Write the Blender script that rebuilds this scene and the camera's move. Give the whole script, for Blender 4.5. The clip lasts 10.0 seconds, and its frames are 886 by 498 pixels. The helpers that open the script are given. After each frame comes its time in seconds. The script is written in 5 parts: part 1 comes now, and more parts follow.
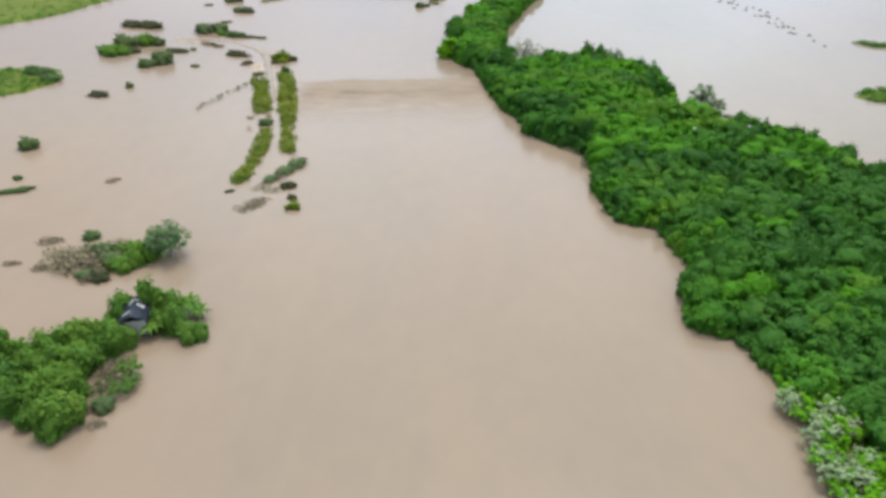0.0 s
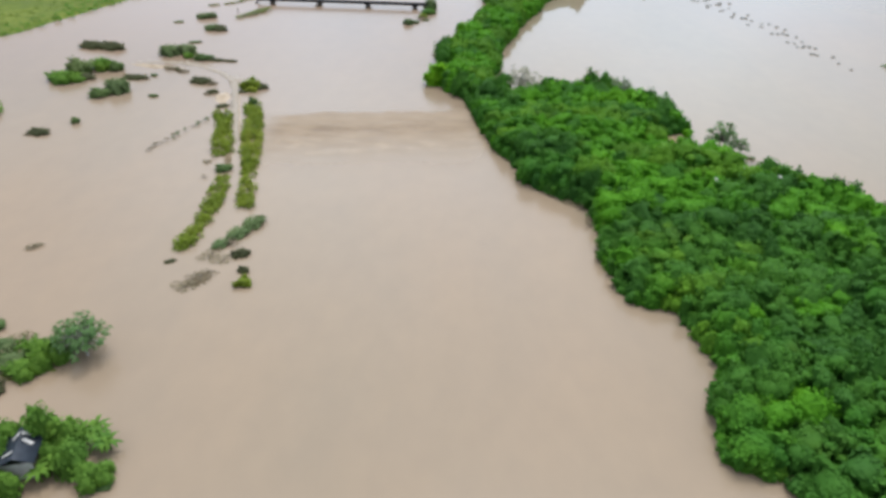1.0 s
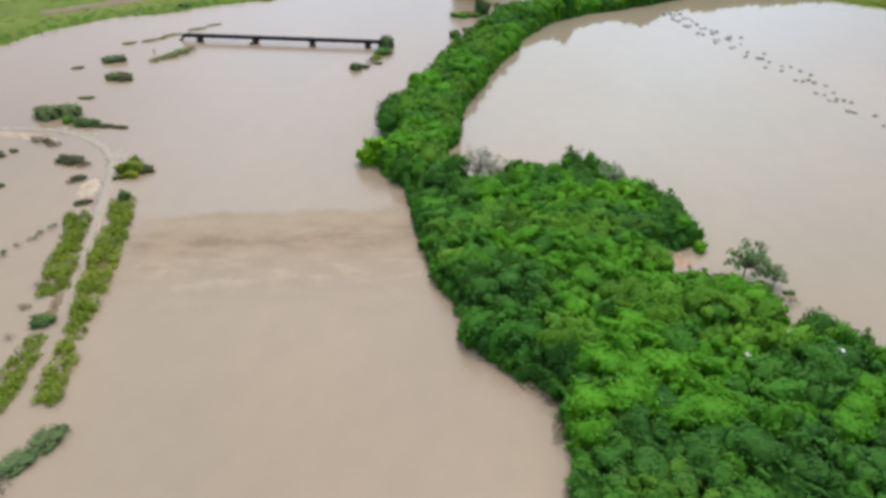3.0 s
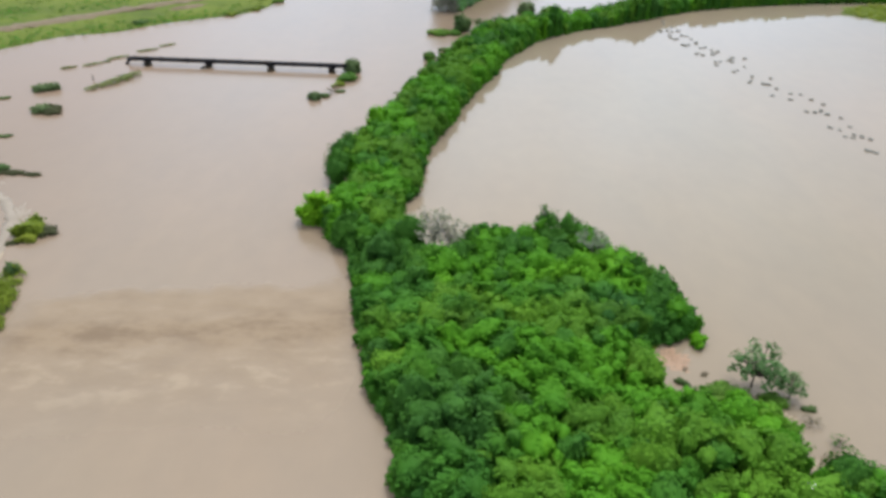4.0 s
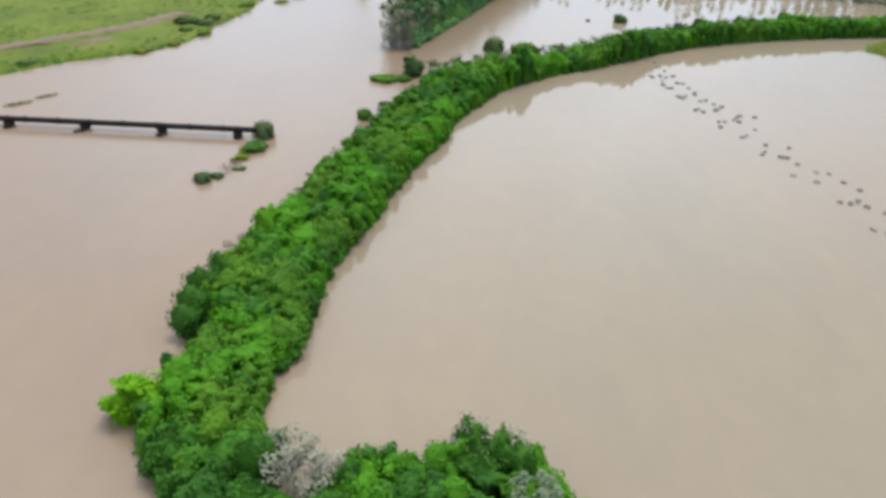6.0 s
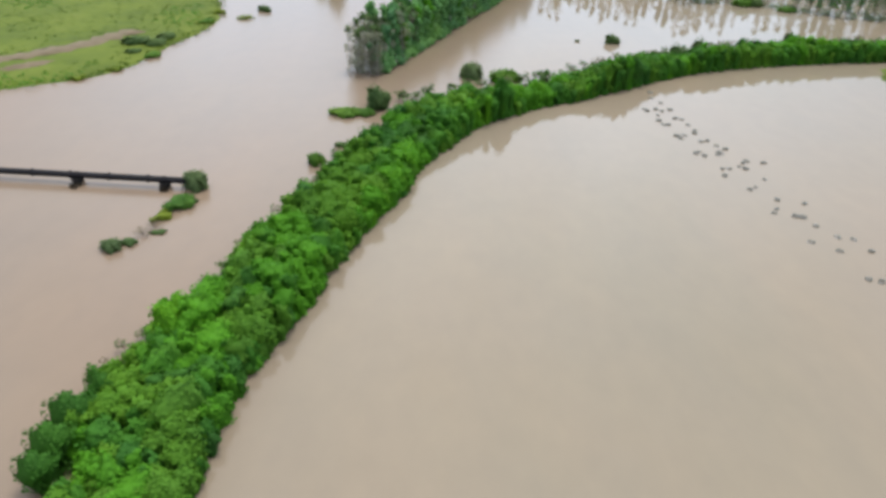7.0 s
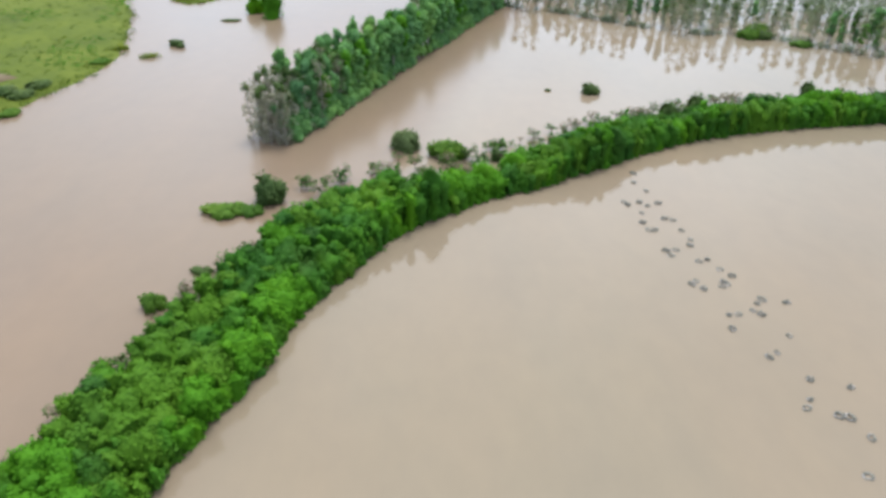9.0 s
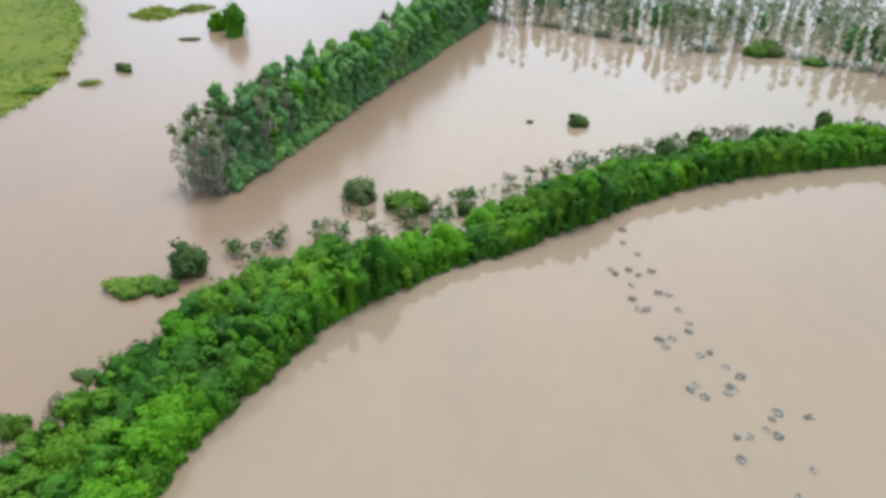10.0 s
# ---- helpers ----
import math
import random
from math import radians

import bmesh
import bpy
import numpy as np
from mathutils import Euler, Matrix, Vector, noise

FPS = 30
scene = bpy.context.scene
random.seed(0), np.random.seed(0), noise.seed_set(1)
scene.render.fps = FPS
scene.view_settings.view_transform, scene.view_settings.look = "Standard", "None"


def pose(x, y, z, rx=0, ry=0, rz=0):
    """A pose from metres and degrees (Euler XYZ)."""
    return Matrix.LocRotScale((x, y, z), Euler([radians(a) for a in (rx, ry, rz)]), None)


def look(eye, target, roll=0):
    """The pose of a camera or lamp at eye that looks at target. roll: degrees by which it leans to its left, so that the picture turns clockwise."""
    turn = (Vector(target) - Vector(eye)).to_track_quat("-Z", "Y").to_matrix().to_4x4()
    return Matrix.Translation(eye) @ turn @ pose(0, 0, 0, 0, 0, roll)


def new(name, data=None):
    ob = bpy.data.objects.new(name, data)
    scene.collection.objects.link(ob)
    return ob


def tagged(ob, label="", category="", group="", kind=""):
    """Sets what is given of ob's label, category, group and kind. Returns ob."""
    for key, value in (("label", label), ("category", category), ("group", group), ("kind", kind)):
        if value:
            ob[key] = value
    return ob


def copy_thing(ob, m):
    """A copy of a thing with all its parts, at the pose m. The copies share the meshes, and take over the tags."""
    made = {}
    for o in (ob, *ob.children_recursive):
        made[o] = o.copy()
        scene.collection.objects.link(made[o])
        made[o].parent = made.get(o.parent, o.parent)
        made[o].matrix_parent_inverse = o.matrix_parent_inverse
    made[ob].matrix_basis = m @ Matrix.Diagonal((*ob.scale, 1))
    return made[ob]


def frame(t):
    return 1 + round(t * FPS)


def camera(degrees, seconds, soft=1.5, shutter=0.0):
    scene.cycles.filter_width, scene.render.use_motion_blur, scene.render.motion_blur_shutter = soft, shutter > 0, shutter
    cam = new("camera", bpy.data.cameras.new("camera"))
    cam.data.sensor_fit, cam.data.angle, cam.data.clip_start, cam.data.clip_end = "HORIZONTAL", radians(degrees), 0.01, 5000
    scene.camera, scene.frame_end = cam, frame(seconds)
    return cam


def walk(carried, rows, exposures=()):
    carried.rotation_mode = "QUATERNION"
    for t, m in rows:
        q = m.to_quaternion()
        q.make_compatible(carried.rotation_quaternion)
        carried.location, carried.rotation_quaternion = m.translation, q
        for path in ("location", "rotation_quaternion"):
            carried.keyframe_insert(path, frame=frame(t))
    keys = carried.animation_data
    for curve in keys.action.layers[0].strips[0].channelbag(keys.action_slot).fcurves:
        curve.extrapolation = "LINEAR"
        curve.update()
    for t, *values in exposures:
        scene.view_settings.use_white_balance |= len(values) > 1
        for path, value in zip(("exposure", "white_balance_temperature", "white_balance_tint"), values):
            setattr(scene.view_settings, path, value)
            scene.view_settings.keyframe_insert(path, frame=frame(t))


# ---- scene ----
cam = camera(66.0, 10.0, soft=3.5)
PATH = [
    (0, (0.286, 0.456, 46.495), (0.305, 2.147, 45.426), 0.7),
    (0.5, (1.375, 9.339, 46.549), (1.394, 11.031, 45.482), 0.7),
    (1, (2.79, 18.751, 46.622), (2.811, 20.442, 45.555), 0.7),
    (1.5, (4.631, 28.2, 46.68), (4.654, 29.891, 45.613), 0.7),
    (2, (6.945, 37.757, 46.86), (6.97, 39.448, 45.793), 0.6),
    (2.5, (9.345, 46.523, 46.917), (9.372, 48.215, 45.851), 0.6),
    (4, (18.989, 74.746, 46.905), (19.012, 76.439, 45.841), 0.4),
    (4.5, (21.559, 82.707, 46.742), (21.585, 84.402, 45.68), 0.5),
    (5, (24.641, 92.479, 46.72), (24.669, 94.175, 45.661), 0.5),
    (5.5, (27.293, 101.495, 46.715), (27.325, 103.191, 45.656), 0.6),
    (7, (35.666, 130.139, 46.928), (35.712, 131.837, 45.872), 1.0),
    (7.5, (38.563, 139.658, 46.933), (38.615, 141.356, 45.878), 1.2),
    (8, (41.825, 149.036, 47.218), (41.877, 150.732, 46.161), 1.2),
    (8.5, (45.133, 158.535, 47.519), (45.185, 160.23, 46.459), 1.3),
    (9, (48.707, 168.626, 47.641), (48.758, 170.319, 46.578), 1.2),
    (9.5, (51.907, 177.757, 47.627), (51.955, 179.45, 46.563), 1.1),
    (10, (55.646, 187.285, 47.524), (55.683, 188.978, 46.459), 0.7),
]
walk(cam, [(t, look(eye, target, roll)) for t, eye, target, roll in PATH], exposures=[(0.0, 1.14), (2.5, 1.09), (4.5, 1.13), (5.5, 1.16), (7.0, 1.13), (8.0, 1.15), (9.0, 1.23), (10.0, 1.26)])

# ---- world, sun, exposure ----
scene.view_settings.exposure = 1.2
world = bpy.data.worlds.new("overcast_sky")
scene.world = world
world.use_nodes = True
wn, wl = world.node_tree.nodes, world.node_tree.links
wn.clear()
w_out = wn.new("ShaderNodeOutputWorld")
w_bg = wn.new("ShaderNodeBackground")
w_sky = wn.new("ShaderNodeTexSky")
w_sky.sky_type, w_sky.sun_disc = "NISHITA", False
w_sky.sun_elevation, w_sky.sun_rotation = radians(70), radians(20)
w_sky.air_density, w_sky.dust_density, w_sky.ozone_density = 1.0, 4.0, 1.0
w_dim = wn.new("ShaderNodeVectorMath")
w_dim.operation = "SCALE"
w_dim.inputs["Scale"].default_value = 0.10
w_mix = wn.new("ShaderNodeMix")
w_mix.data_type = "RGBA"
w_mix.inputs["Factor"].default_value = 0.9
w_geo = wn.new("ShaderNodeTexCoord")
w_xyz = wn.new("ShaderNodeSeparateXYZ")
wl.new(w_geo.outputs["Generated"], w_xyz.inputs["Vector"])
w_ramp = wn.new("ShaderNodeValToRGB")
w_stops = w_ramp.color_ramp.elements
w_stops.new(0.2)
w_stops.new(0.4)
for w_stop, (w_at, w_tone) in zip(w_stops, ((0.0, (0.38, 0.46, 0.60)), (0.2, (0.51, 0.62, 0.77)), (0.4, (0.85, 0.96, 1.10)), (0.8, (1.10, 1.10, 1.10)))):
    w_stop.position, w_stop.color = w_at, (*w_tone, 1)
wl.new(w_xyz.outputs["Z"], w_ramp.inputs["Fac"])
w_cloud = wn.new("ShaderNodeTexNoise")
w_cloud.inputs["Scale"].default_value = 2.6
w_cloud.inputs["Detail"].default_value = 3
wl.new(w_geo.outputs["Generated"], w_cloud.inputs["Vector"])
w_soft = wn.new("ShaderNodeMapRange")
w_soft.inputs["From Min"].default_value, w_soft.inputs["From Max"].default_value = 0.3, 0.7
w_soft.inputs["To Min"].default_value, w_soft.inputs["To Max"].default_value = 0.86, 1.12
wl.new(w_cloud.outputs["Fac"], w_soft.inputs["Value"])
w_dot = wn.new("ShaderNodeVectorMath")
w_dot.operation = "DOT_PRODUCT"
w_dot.inputs[1].default_value = (0.02, 0.935, 0.355)
wl.new(w_geo.outputs["Generated"], w_dot.inputs[0])
w_side = wn.new("ShaderNodeMapRange")
w_side.interpolation_type = "SMOOTHSTEP"
w_side.inputs["From Min"].default_value, w_side.inputs["From Max"].default_value = 0.80, 1.0
w_side.inputs["To Min"].default_value, w_side.inputs["To Max"].default_value = 0.76, 1.12
wl.new(w_dot.outputs["Value"], w_side.inputs["Value"])
w_both = wn.new("ShaderNodeMath")
w_both.operation = "MULTIPLY"
wl.new(w_side.outputs["Result"], w_both.inputs[0])
w_back = wn.new("ShaderNodeMapRange")
w_back.interpolation_type = "SMOOTHSTEP"
w_back.inputs["From Min"].default_value, w_back.inputs["From Max"].default_value = -0.9, 0.45
w_back.inputs["To Min"].default_value, w_back.inputs["To Max"].default_value = 0.44, 1.0
wl.new(w_xyz.outputs["Y"], w_back.inputs["Value"])
w_half = wn.new("ShaderNodeMath")
w_half.operation = "MULTIPLY"
wl.new(w_soft.outputs["Result"], w_half.inputs[0])
wl.new(w_back.outputs["Result"], w_half.inputs[1])
wl.new(w_half.outputs["Value"], w_both.inputs[1])
w_grey = wn.new("ShaderNodeVectorMath")
w_grey.operation = "SCALE"
wl.new(w_ramp.outputs["Color"], w_grey.inputs[0])
wl.new(w_both.outputs["Value"], w_grey.inputs["Scale"])
wl.new(w_sky.outputs["Color"], w_dim.inputs[0])
wl.new(w_dim.outputs["Vector"], w_mix.inputs["A"])
wl.new(w_grey.outputs["Vector"], w_mix.inputs["B"])
wl.new(w_mix.outputs["Result"], w_bg.inputs["Color"])
w_bg.inputs["Strength"].default_value = 1.085
wl.new(w_bg.outputs["Background"], w_out.inputs["Surface"])

sun = new("sun", bpy.data.lights.new("sun", "SUN"))
sun.data.energy, sun.data.angle, sun.data.color = 1.4, radians(20), (1.0, 0.96, 0.9)
sun.matrix_basis = look((12, 34, 100), (0, 0, 0))


# ---- materials ----
def material(name):
    m = bpy.data.materials.new(name)
    m.use_nodes = True
    n, l = m.node_tree.nodes, m.node_tree.links
    b = n["Principled BSDF"]
    return m, n, l, b


def noise_node(n, l, scale, detail=4, rough=0.55, coord="Object", stretch=None):
    tc = n.new("ShaderNodeTexCoord")
    tx = n.new("ShaderNodeTexNoise")
    tx.inputs["Scale"].default_value, tx.inputs["Detail"].default_value, tx.inputs["Roughness"].default_value = scale, detail, rough
    if stretch:
        mp = n.new("ShaderNodeMapping")
        mp.inputs["Scale"].default_value = stretch
        l.new(tc.outputs[coord], mp.inputs["Vector"])
        l.new(mp.outputs["Vector"], tx.inputs["Vector"])
    else:
        l.new(tc.outputs[coord], tx.inputs["Vector"])
    return tx


def ramp_node(n, l, src, stops):
    r = n.new("ShaderNodeValToRGB")
    e = r.color_ramp.elements
    while len(e) < len(stops):
        e.new(0.5)
    for k, (p, c) in zip(e, stops):
        k.position, k.color = p, (*c, 1)
    l.new(src, r.inputs["Fac"])
    return r


def mix_node(n, l, fac, a, b, blend="MIX"):
    m = n.new("ShaderNodeMix")
    m.data_type, m.blend_type = "RGBA", blend
    for key, v in (("Factor", fac), ("A", a), ("B", b)):
        if isinstance(v, (int, float)):
            m.inputs[key].default_value = v
        elif isinstance(v, tuple):
            m.inputs[key].default_value = (*v, 1)
        else:
            l.new(v, m.inputs[key])
    return m.outputs["Result"]


def math_node(n, l, op, a, b=0.0):
    m = n.new("ShaderNodeMath")
    m.operation = op
    for i, v in enumerate((a, b)):
        if isinstance(v, (int, float)):
            m.inputs[i].default_value = v
        else:
            l.new(v, m.inputs[i])
    return m.outputs[0]


def bump_node(n, l, b, height, strength, distance):
    k = n.new("ShaderNodeBump")
    k.inputs["Strength"].default_value, k.inputs["Distance"].default_value = strength, distance
    l.new(height, k.inputs["Height"])
    l.new(k.outputs["Normal"], b.inputs["Normal"])
    return k


def span(n, l, value, a, b):
    m = n.new("ShaderNodeMapRange")
    m.interpolation_type = "SMOOTHSTEP"
    m.inputs["From Min"].default_value, m.inputs["From Max"].default_value = a, b
    l.new(value, m.inputs["Value"])
    return m.outputs["Result"]


def water_material():
    """Silty water: calm and glossy, but for the churned stretch below the drowned weir."""
    m, n, l, b = material("muddy_flood_water")
    broad = noise_node(n, l, 0.018, 4, 0.5, stretch=(1.0, 0.45, 1.0))
    fine = noise_node(n, l, 0.35, 5, 0.6, stretch=(1.0, 0.6, 1.0))
    silt = ramp_node(n, l, broad.outputs["Fac"], [(0.3, (0.190, 0.157, 0.118)), (0.52, (0.201, 0.160, 0.120)), (0.75, (0.213, 0.162, 0.118))])
    silt_pond = ramp_node(n, l, broad.outputs["Fac"], [(0.3, (0.182, 0.159, 0.120)), (0.52, (0.194, 0.161, 0.122)), (0.75, (0.207, 0.163, 0.122))])
    silt_up = ramp_node(n, l, broad.outputs["Fac"], [(0.3, (0.162, 0.127, 0.095)), (0.52, (0.173, 0.131, 0.097)), (0.75, (0.184, 0.134, 0.099))])
    streak = ramp_node(n, l, fine.outputs["Fac"], [(0.3, (0.965, 0.968, 0.972)), (0.7, (1.025, 1.022, 1.02))])
    plume = ramp_node(n, l, noise_node(n, l, 0.07, 4, 0.55, stretch=(1.0, 0.5, 1.0)).outputs["Fac"], [(0.32, (0.965, 0.975, 0.99)), (0.68, (1.035, 1.022, 1.0))])
    tc = n.new("ShaderNodeTexCoord")
    xyz = n.new("ShaderNodeSeparateXYZ")
    l.new(tc.outputs["Object"], xyz.inputs["Vector"])
    x = xyz.outputs["X"]
    past = math_node(n, l, "SUBTRACT", x, math_node(n, l, "MULTIPLY", math_node(n, l, "ABSOLUTE", math_node(n, l, "SUBTRACT", xyz.outputs["Y"], 150.0)), 0.30))
    bank = span(n, l, past, 4.0, 14.0)
    calm = mix_node(n, l, 1.0, mix_node(n, l, bank, mix_node(n, l, span(n, l, xyz.outputs["Y"], 110.0, 200.0), silt.outputs["Color"], silt_up.outputs["Color"]), silt_pond.outputs["Color"]), streak.outputs["Color"], "MULTIPLY")
    calm = mix_node(n, l, 1.0, calm, plume.outputs["Color"], "MULTIPLY")
    wander = noise_node(n, l, 0.12, 4, 0.6)
    y = math_node(n, l, "ADD", xyz.outputs["Y"], math_node(n, l, "MULTIPLY", math_node(n, l, "SUBTRACT", wander.outputs["Fac"], 0.5), 7.0))
    y = math_node(n, l, "SUBTRACT", y, math_node(n, l, "MULTIPLY", x, 0.06))
    reach = math_node(n, l, "MULTIPLY", span(n, l, x, -30, -24), span(n, l, x, 14, 7))
    churn = math_node(n, l, "MULTIPLY", reach, math_node(n, l, "MULTIPLY", span(n, l, y, 112, 134), span(n, l, y, 142.5, 139.5)))
    crest = math_node(n, l, "MULTIPLY", reach, math_node(n, l, "MULTIPLY", span(n, l, y, 129.8, 132.6), span(n, l, y, 136.5, 134.0)))
    swirl = noise_node(n, l, 0.42, 6, 0.66, stretch=(0.5, 1.0, 1.0))
    brown = ramp_node(n, l, swirl.outputs["Fac"], [(0.34, (0.172, 0.130, 0.088)), (0.52, (0.196, 0.150, 0.102)), (0.68, (0.222, 0.174, 0.124))])
    dark = ramp_node(n, l, swirl.outputs["Fac"], [(0.38, (0.120, 0.084, 0.052)), (0.56, (0.185, 0.138, 0.090))])
    stirred = span(n, l, x, -12.0, -60.0)
    calm = mix_node(n, l, math_node(n, l, "MULTIPLY", stirred, math_node(n, l, "MULTIPLY", span(n, l, xyz.outputs["Y"], 130.0, 220.0), 0.6)), calm, (0.199, 0.142, 0.105))
    c = mix_node(n, l, math_node(n, l, "MULTIPLY", churn, 0.8), calm, brown.outputs["Color"])
    c = mix_node(n, l, math_node(n, l, "MULTIPLY", crest, 0.70), c, dark.outputs["Color"])
    froth = math_node(n, l, "MULTIPLY", math_node(n, l, "MULTIPLY", reach, math_node(n, l, "MULTIPLY", span(n, l, y, 118.0, 125.0), span(n, l, y, 131.0, 127.5))), span(n, l, swirl.outputs["Fac"], 0.50, 0.64))
    c = mix_node(n, l, math_node(n, l, "MULTIPLY", froth, 0.28), c, (0.290, 0.238, 0.170))
    l.new(c, b.inputs["Base Color"])
    b.inputs["IOR"].default_value = 1.34
    l.new(math_node(n, l, "SUBTRACT", 0.5, math_node(n, l, "ADD", math_node(n, l, "MULTIPLY", churn, 0.2), math_node(n, l, "MULTIPLY", stirred, 0.3))), b.inputs["Specular IOR Level"])
    gloss = ramp_node(n, l, broad.outputs["Fac"], [(0.35, (0.03, 0.03, 0.03)), (0.7, (0.05, 0.05, 0.05))])
    l.new(math_node(n, l, "ADD", math_node(n, l, "ADD", gloss.outputs["Color"], math_node(n, l, "MULTIPLY", math_node(n, l, "SUBTRACT", 1.0, bank), 0.17)), math_node(n, l, "MULTIPLY", churn, 0.3)), b.inputs["Roughness"])
    ripple = noise_node(n, l, 1.1, 3, 0.5)
    small = math_node(n, l, "ADD", math_node(n, l, "MULTIPLY", ripple.outputs["Fac"], 0.02), math_node(n, l, "MULTIPLY", math_node(n, l, "MULTIPLY", swirl.outputs["Fac"], churn), 0.5))
    bump_node(n, l, b, small, 1.0, 0.25)
    return m


def leaf_material(name, stops, through_light=0.29, patch=0.08, hues=()):
    """Leaves: a tone for each plant, a little change from leaf to leaf and from place to place."""
    m, n, l, b = material(name)
    info = n.new("ShaderNodeObjectInfo")
    tint = n.new("ShaderNodeAttribute")
    tint.attribute_name = "tint"
    geo = n.new("ShaderNodeNewGeometry")
    v = math_node(n, l, "FRACT", math_node(n, l, "ADD", info.outputs["Random"], tint.outputs["Fac"]))
    tc = n.new("ShaderNodeTexNoise")
    tc.inputs["Scale"].default_value, tc.inputs["Detail"].default_value = 0.09, 3
    l.new(geo.outputs["Position"], tc.inputs["Vector"])
    v = math_node(n, l, "ADD", math_node(n, l, "MULTIPLY", v, 0.30), math_node(n, l, "MULTIPLY", math_node(n, l, "SUBTRACT", tc.outputs["Fac"], 0.30), 1.3))
    v = math_node(n, l, "ADD", v, math_node(n, l, "MULTIPLY", math_node(n, l, "SUBTRACT", geo.outputs["Random Per Island"], 0.5), patch))
    c = ramp_node(n, l, v, stops).outputs["Color"]
    if hues:
        kind = n.new("ShaderNodeTexNoise")
        kind.inputs["Scale"].default_value, kind.inputs["Detail"].default_value = 0.17, 2
        l.new(geo.outputs["Position"], kind.inputs["Vector"])
        c = mix_node(n, l, 1.0, c, ramp_node(n, l, kind.outputs["Fac"], hues).outputs["Color"], "MULTIPLY")
    l.new(c, b.inputs["Base Color"])
    b.inputs["Roughness"].default_value = 0.62
    b.inputs["Specular IOR Level"].default_value = 0.06
    tr = n.new("ShaderNodeBsdfTranslucent")
    l.new(mix_node(n, l, 1.0, c, (1.15, 1.25, 0.6), "MULTIPLY"), tr.inputs["Color"])
    mx = n.new("ShaderNodeMixShader")
    mx.inputs["Fac"].default_value = through_light
    l.new(b.outputs["BSDF"], mx.inputs[1])
    l.new(tr.outputs["BSDF"], mx.inputs[2])
    l.new(mx.outputs["Shader"], n["Material Output"].inputs["Surface"])
    return m


def rough_material(name, stops, scale=1.0, roughness=0.85, bump=0.4, distance=0.05, detail=6, stretch=None):
    m, n, l, b = material(name)
    big = noise_node(n, l, scale, detail, 0.6, stretch=stretch)
    small = noise_node(n, l, scale * 7.3, 4, 0.6)
    f = math_node(n, l, "ADD", math_node(n, l, "MULTIPLY", big.outputs["Fac"], 0.75), math_node(n, l, "MULTIPLY", small.outputs["Fac"], 0.25))
    l.new(ramp_node(n, l, f, stops).outputs["Color"], b.inputs["Base Color"])
    b.inputs["Roughness"].default_value = roughness
    b.inputs["Specular IOR Level"].default_value = 0.25
    bump_node(n, l, b, small.outputs["Fac"], bump, distance)
    return m


WATER = water_material()
LEAF = leaf_material("broad_green_leaves", [(0.05, (0.030, 0.100, 0.021)), (0.35, (0.045, 0.147, 0.019)), (0.65, (0.067, 0.195, 0.017)), (0.95, (0.104, 0.241, 0.018))], hues=[(0.34, (0.88, 0.95, 1.12)), (0.48, (0.95, 1.0, 1.0)), (0.58, (1.02, 0.98, 1.05)), (0.70, (1.22, 0.96, 1.1))])
LEAF_DARK = leaf_material("dark_green_leaves", [(0.1, (0.032, 0.101, 0.021)), (0.5, (0.045, 0.139, 0.021)), (0.9, (0.061, 0.173, 0.022))])
LEAF_BRIGHT = leaf_material("lime_green_leaves", [(0.1, (0.090, 0.272, 0.014)), (0.5, (0.120, 0.318, 0.014)), (0.9, (0.163, 0.348, 0.018))])
LEAF_GREY = leaf_material("grey_green_leaves", [(0.1, (0.081, 0.135, 0.058)), (0.5, (0.122, 0.177, 0.078)), (0.9, (0.181, 0.225, 0.118))])
LEAF_DRY = leaf_material("drowned_brown_twigs", [(0.1, (0.140, 0.120, 0.088)), (0.5, (0.180, 0.158, 0.118)), (0.9, (0.140, 0.155, 0.090))])
LEAF_EUC = leaf_material("eucalyptus_leaves", [(0.1, (0.094, 0.228, 0.106)), (0.5, (0.138, 0.307, 0.106)), (0.9, (0.220, 0.393, 0.092))])
LEAF_EUC_GREY = leaf_material("grey_eucalyptus_leaves", [(0.1, (0.104, 0.152, 0.098)), (0.5, (0.170, 0.222, 0.154)), (0.9, (0.275, 0.320, 0.250))])
LEAF_OLIVE = leaf_material("yellowish_green_leaves", [(0.1, (0.061, 0.148, 0.030)), (0.5, (0.100, 0.203, 0.033)), (0.9, (0.160, 0.249, 0.042))])
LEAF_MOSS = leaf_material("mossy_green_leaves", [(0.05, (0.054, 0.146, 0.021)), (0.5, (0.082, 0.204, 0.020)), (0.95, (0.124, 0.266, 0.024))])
LEAF_FRESH = leaf_material("fresh_green_leaves", [(0.05, (0.050, 0.170, 0.015)), (0.5, (0.073, 0.232, 0.015)), (0.95, (0.111, 0.285, 0.015))])
STEM = leaf_material("grey_green_stems", [(0.1, (0.152, 0.167, 0.152)), (0.5, (0.210, 0.225, 0.208)), (0.9, (0.268, 0.268, 0.256))], 0.05)
LEAF_ASH = leaf_material("ash_grey_leaves", [(0.1, (0.180, 0.190, 0.148)), (0.5, (0.296, 0.296, 0.248)), (0.9, (0.468, 0.460, 0.406))])
LEAF_DULL = leaf_material("dull_grey_green_leaves", [(0.1, (0.110, 0.150, 0.098)), (0.5, (0.160, 0.205, 0.142)), (0.9, (0.230, 0.265, 0.205))])
